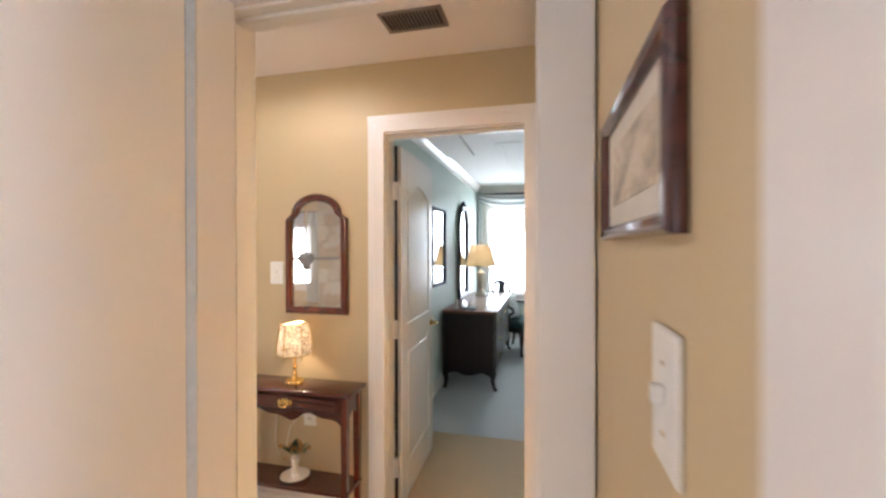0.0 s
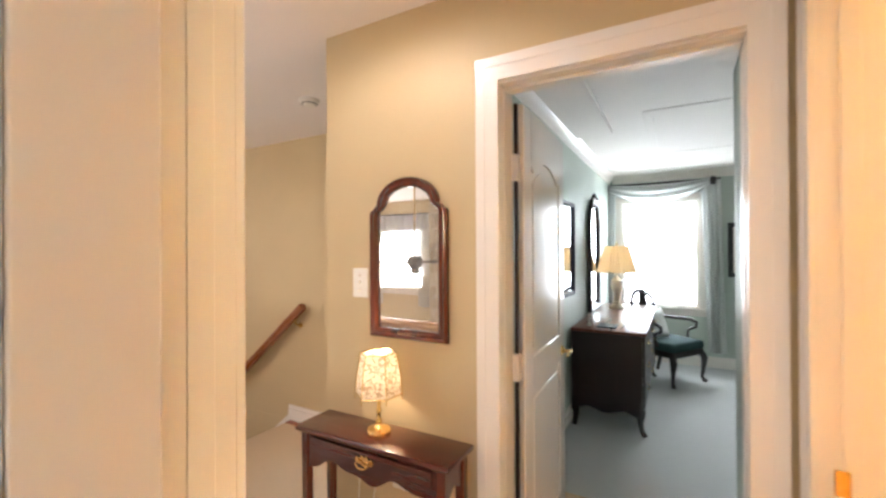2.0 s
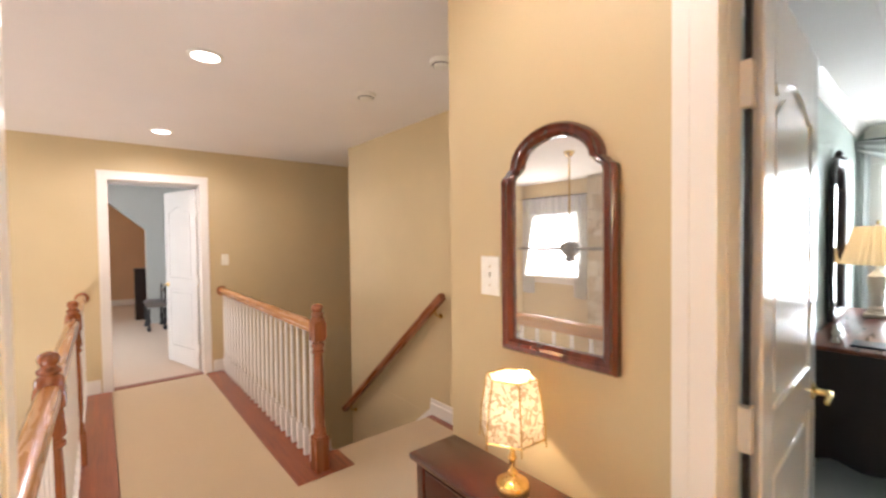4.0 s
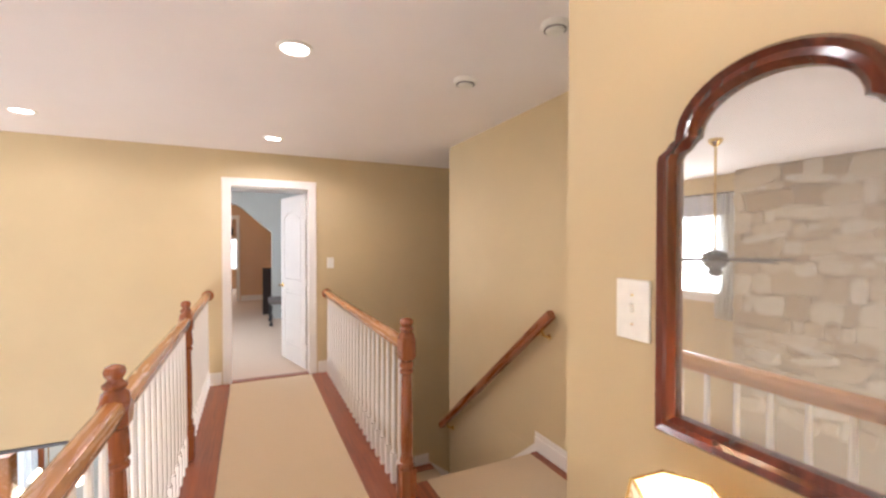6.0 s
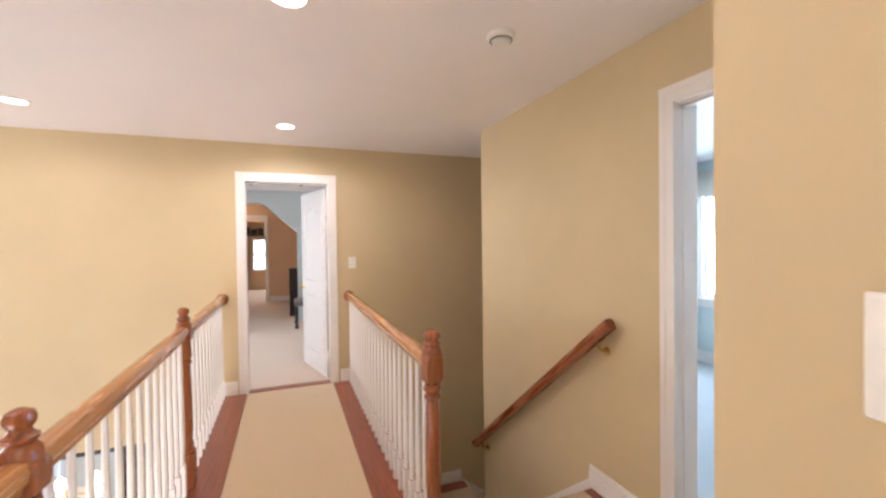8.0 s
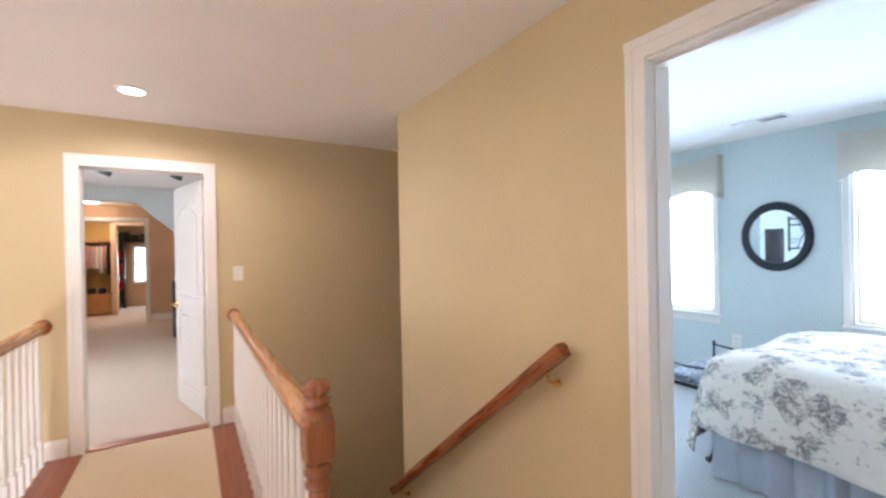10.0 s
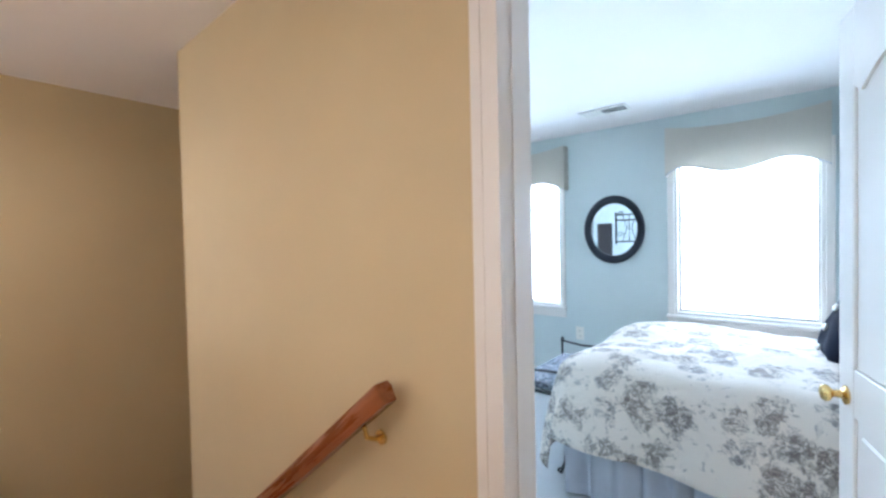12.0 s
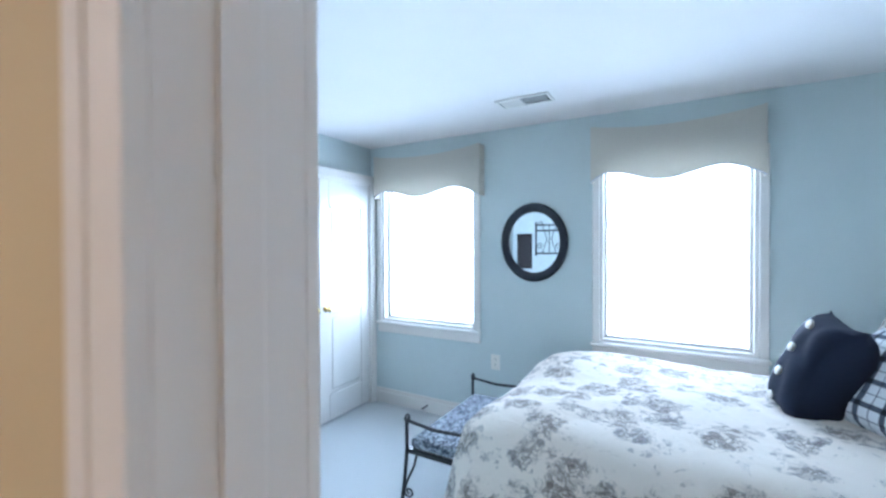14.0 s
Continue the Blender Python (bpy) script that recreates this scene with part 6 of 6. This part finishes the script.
dt = thing("dining_table", (-7.4, 0.8, -2.75), "round dining table with white cloth on the lower floor", "table")
part("tablecloth", lathed([(0.6, 0.30), (0.57, 0.72), (0.55, 0.75), (0.1, 0.755)], 32), SHEER, dt)
part("pedestal", lathed([(0.25, 0.0), (0.08, 0.06), (0.07, 0.72)], 16), DARKWOOD, dt)
seat_thing = thing("dining_chair", (-6.58, 0.8, -2.75), "dark wooden dining chair below the bridge", "chair", "dining chairs")
part("seat", boxes(((-0.21, -0.22, 0.43), (0.21, 0.22, 0.47)), bevel=0.012), DARKWOOD, seat_thing)
for sx in (-0.18, 0.18):
    for sy in (-0.19, 0.19):
        part("leg", tube(bmesh.new(), [(sx, sy, 0.43), (sx * 1.08, sy * 1.05, 0.0)], 0.018, 8), DARKWOOD, seat_thing)
for sy in (-0.19, 0.19):
    part("back_post", tube(bmesh.new(), [(0.2, sy, 0.44), (0.25, sy, 1.0)], 0.016, 8), DARKWOOD, seat_thing)
for z in (0.62, 0.78, 0.94):
    part("back_slat", boxes(((0.21 + z * 0.03, -0.19, z - 0.03), (0.225 + z * 0.03, 0.19, z + 0.03)), bevel=0.004), DARKWOOD, seat_thing)
copy_thing(seat_thing, pose(-7.4, 0.0, -2.75, 0, 0, -90))
copy_thing(seat_thing, pose(-7.4, 1.62, -2.75, 0, 0, 90))
hu = thing("china_cabinet", (-8.66, 1.55, -2.75), "dark wooden cabinet against the lower room wall", "cabinet")
part("body", boxes(((-0.25, -0.6, 0.0), (0.25, 0.6, 1.68)), bevel=0.01), DARKWOOD, hu)
for s in (-0.29, 0.29):
    dd = part("door", boxes(((0.251, s - 0.27, 0.1), (0.272, s + 0.27, 1.6)), bevel=0.006), DARKWOOD, hu)
    part("knob", lathed([(0.005, 0.272), (0.012, 0.285), (0.004, 0.295)], 10, (0, s * 0.2, 1.0), "x"), BRASS, dd)
cn = thing("chandelier", (-7.4, 0.8, -0.33), "brass chandelier with lit white glass shades above dining table", "chandelier")
part("chain", tube(bmesh.new(), [(0, 0, 0.0), (0, 0, -0.62)], 0.006, 6), BRASS, cn)
part("bowl", lathe(bmesh.new(), [(0.02, -0.98), (0.12, -0.96), (0.19, -0.90), (0.21, -0.84), (0.20, -0.83)], 24, caps=False), BOWL, cn, "white glass bowl")
part("stem", lathed([(0.012, -0.62), (0.03, -0.66), (0.015, -0.72), (0.035, -0.78), (0.015, -0.85)], 14), BRASS, cn)
for k in range(5):
    a = 2 * math.pi * k / 5
    part("arm", tube(bmesh.new(), [(0.02 * math.cos(a), 0.02 * math.sin(a), -0.80), (0.14 * math.cos(a), 0.14 * math.sin(a), -0.87), (0.25 * math.cos(a), 0.25 * math.sin(a), -0.82), (0.27 * math.cos(a), 0.27 * math.sin(a), -0.75)], 0.007, 6), BRASS, cn)
    part("glass_shade", lathed([(0.085, -0.80), (0.070, -0.765), (0.040, -0.735), (0.020, -0.725), (0.015, -0.70)], 14, (0.27 * math.cos(a), 0.27 * math.sin(a), 0)), GLOBE, cn, "lit white glass shade")
lw = thing("window_5", (-8.95, -0.52, -2.0), "oak-framed lower window with pale curtains", "window")
lw["kind"] = "structure"
part("window_frame", boxes(((0.0, -0.76, -0.07), (0.03, 0.75, 0.0)), ((0.0, -0.76, 1.1), (0.03, 0.75, 1.18)), ((0.0, -0.76, 0.0), (0.03, -0.68, 1.1)), ((0.0, 0.67, 0.0), (0.03, 0.75, 1.1)), ((-0.06, -0.02, 0.0), (-0.03, 0.02, 1.1)), ((-0.06, -0.68, 0.54), (-0.03, 0.67, 0.57)), bevel=0.004), OAK_Z, lw, "honey oak window frame")
for y0, y1 in ((-0.70, -0.40), (0.38, 0.70)):
    cs = cloth_strip((y0, y1, 1.15), (y0, y1, 0.02), 0.03, 4)
    bmesh.ops.rotate(cs, cent=(0, 0, 0), matrix=Matrix.Rotation(radians(90), 3, "Z"), verts=cs.verts)
    bmesh.ops.translate(cs, vec=(0.07, 0, 0), verts=cs.verts)
    part("curtain_panel", cs, SHEER_THIN, lw)
wp = thing("wooden_post", (-6.62, 0.76, -2.75), "honey wooden post below the upper wall", "post")
part("shaft", boxes(((-0.07, -0.07, 0), (0.07, 0.07, 2.31)), bevel=0.012), OAK_X, wp)

# ---- main bedroom and dressing room, far beyond the bridge ----
ob = thing("bench", (-9.75, 3.21, 0), "black turned-leg bench with grey seat in main bedroom", "bench")
part("seat", boxes(((-0.30, -0.14, 0.38), (0.30, 0.14, 0.46)), bevel=0.03, seg=2), VENT, ob)
for sx in (-0.26, 0.26):
    for sy in (-0.11, 0.11):
        part("leg", lathed([(0.022, 0), (0.034, 0.03), (0.016, 0.08), (0.028, 0.16), (0.016, 0.24), (0.026, 0.36)], 10, (sx, sy, 0)), IRON, ob)
for sx in (-0.28, 0.28):
    part("back_post", lathed([(0.018, 0.44), (0.014, 0.6), (0.02, 0.66), (0.008, 0.72)], 10, (sx, 0.12, 0)), IRON, ob)
part("back_rail", boxes(((-0.27, 0.11, 0.6), (0.27, 0.13, 0.66)), bevel=0.005), IRON, ob)
cb = thing("bedroom_cabinet", (-10.95, 3.12, 0), "dark narrow cabinet beside the arch", "cabinet")
part("body", boxes(((-0.12, -0.12, 0.0), (0.12, 0.12, 0.95)), bevel=0.01), DARKWOOD, cb)
tr = thing("track_light", (-8.3, 2.5, H), "black ceiling track light with three spot heads", "track light")
part("track", boxes(((-0.02, -1.1, -0.035), (0.02, 1.1, -0.001)), bevel=0.003), IRON, tr)
for y in (-0.75, -0.1, 0.55):
    part("spot_head", tube(bmesh.new(), [(0, y, -0.035), (0, y, -0.07), (0.02, y + 0.05, -0.09), (0.04, y + 0.14, -0.12)], [0.012, 0.015, 0.04, 0.05], 12), IRON, tr)
cl_rng = random.Random(7)
cols = [srgb(200, 30, 44), srgb(214, 150, 140), srgb(226, 208, 196), srgb(40, 32, 36), srgb(206, 170, 156), srgb(170, 40, 50), srgb(232, 224, 214)]
mats = [fabric("garment_cloth_%s" % "abcdefg"[k], c) for k, c in enumerate(cols)]
rk = thing("clothes_rail", (-15.05, 1.33, 1.66), "closet rail with red, pink and pale clothes below shelf", "clothes rail")
part("rail", tube(bmesh.new(), [(0, -0.36, 0), (0, 0.36, 0)], 0.012, 8), IRON, rk)
part("shelf", boxes(((-0.38, -0.37, 0.045), (0.16, 0.37, 0.07)), bevel=0.003), OAK_X, rk, "oak closet shelf")
for k in range(9):
    L = cl_rng.uniform(0.55, 0.85)
    hw = cl_rng.uniform(0.030, 0.042)
    bm = bmesh.new()
    rows = []
    for z, w in ((-0.04, 0.05), (-0.09, 0.17), (-0.25, 0.20), (-L * 0.7, 0.205), (-L, 0.22)):
        rows.append([bm.verts.new((w * math.cos(2 * math.pi * i / 14), (hw * (0.45 if z > -0.05 else 1) + 0.006 * math.sin(3 * i)) * math.sin(2 * math.pi * i / 14), z)) for i in range(14)])
    for ra, rb in zip(rows, rows[1:]):
        for i in range(14):
            bm.faces.new((ra[i], ra[(i + 1) % 14], rb[(i + 1) % 14], rb[i]))
    bm.faces.new(rows[0])
    bm.faces.new(rows[-1][::-1])
    tube(bm, [(0, 0, -0.04), (0, 0, 0.012)], 0.004, 6)
    part("garment", bm, mats[(0, 5, 3, 1, 4, 2, 6, 1, 3)[k]], rk, place=(0, -0.32 + k * 0.08, 0))
cd = thing("closet_drawers", (-15.1, 1.335, 0), "low honey wooden drawer unit inside the closet", "drawers")
part("body", boxes(((-0.28, -0.36, 0.0), (0.18, 0.36, 0.50)), bevel=0.006), OAK_X, cd)
for z0 in (0.04, 0.27):
    dr = part("drawer", boxes(((0.181, -0.34, z0), (0.20, 0.34, z0 + 0.20)), bevel=0.005), OAK_X, cd)
    part("knob", lathed([(0.006, 0.20), (0.014, 0.215), (0.005, 0.225)], 10, (0, 0, z0 + 0.10), "x"), BRASS, dr)
for y0 in (1.10, 1.30, 1.50):
    sh = thing("shoe_bag", (-15.02, y0, 0.50), "dark soft bag on the closet drawers", "bag", "bags in the closet")
    part("bag_body", boxes(((-0.10, -0.075, 0.0), (0.10, 0.075, 0.13)), bevel=0.035, seg=2), NAVY if y0 == 1.5 else mats[3], sh)
wd = thing("window_6", (-16.5, 2.245, 0.66), "small white double-hung window in the far room", "window")
wd["kind"] = "structure"
part("window_frame", boxes(((0.0, -0.32, -0.06), (0.02, 0.32, 0.0)), ((0.0, -0.32, 0.92), (0.02, 0.32, 0.99)), ((0.0, -0.32, 0.0), (0.02, -0.255, 0.92)), ((0.0, 0.255, 0.0), (0.02, 0.32, 0.92)), bevel=0.003), TRIM, wd)
part("meeting_rail", boxes(((-0.06, -0.255, 0.44), (-0.02, 0.255, 0.48)), bevel=0.003), TRIM, wd)
ws = thing("wall_shelf", (-16.32, 1.98, 1.72), "dark shelf with dark boxes above the window", "shelf")
part("board", boxes(((-0.17, -0.34, 0.0), (0.14, 0.34, 0.02)), bevel=0.003), DARKWOOD, ws)
for k, (y0, y1, h) in enumerate(((-0.32, -0.08, 0.24), (-0.05, 0.12, 0.18), (0.15, 0.31, 0.21))):
    bx = thing("storage_box", (-16.32, 1.98 + (y0 + y1) / 2, 1.741), "dark storage box on the high shelf", "box", "boxes on the high shelf")
    part("box_body", boxes(((-0.14, (y0 - y1) / 2, 0.0), (0.12, (y1 - y0) / 2, h)), bevel=0.008), DARKWOOD if k != 1 else FRAME_NAVY, bx)
bs = thing("bookcase", (-16.25, 1.53, 0), "dark bookcase against the dressing room wall", "bookcase")
part("body", boxes(((-0.2, -0.28, 0), (-0.16, 0.28, 1.9)), ((-0.16, -0.28, 0), (0.16, -0.25, 1.9)), ((-0.16, 0.25, 0), (0.16, 0.28, 1.9))), DARKWOOD, bs)
for z in (0.05, 0.45, 0.85, 1.25, 1.65, 1.87):
    part("shelf", boxes(((-0.16, -0.25, z), (0.16, 0.25, z + 0.025))), DARKWOOD, bs)
for z in (0.475, 0.875, 1.275):
    for k in range(5):
        part("book", boxes(((-0.12, -0.22 + k * 0.09, z), (0.08, -0.15 + k * 0.09, z + cl_rng.uniform(0.18, 0.3)))), mats[(k + 3) % 7], bs)
for cx, cy in ((-12.75, 1.68), (-14.1, 1.5)):
    c = thing("ceiling_downlight", (cx, cy, H), "lit flush ceiling light beyond the arch", "downlight")
    part("lens", lathed([(0.12, -0.001), (0.12, -0.02), (0.05, -0.04)], 24), CANGLOW, c)
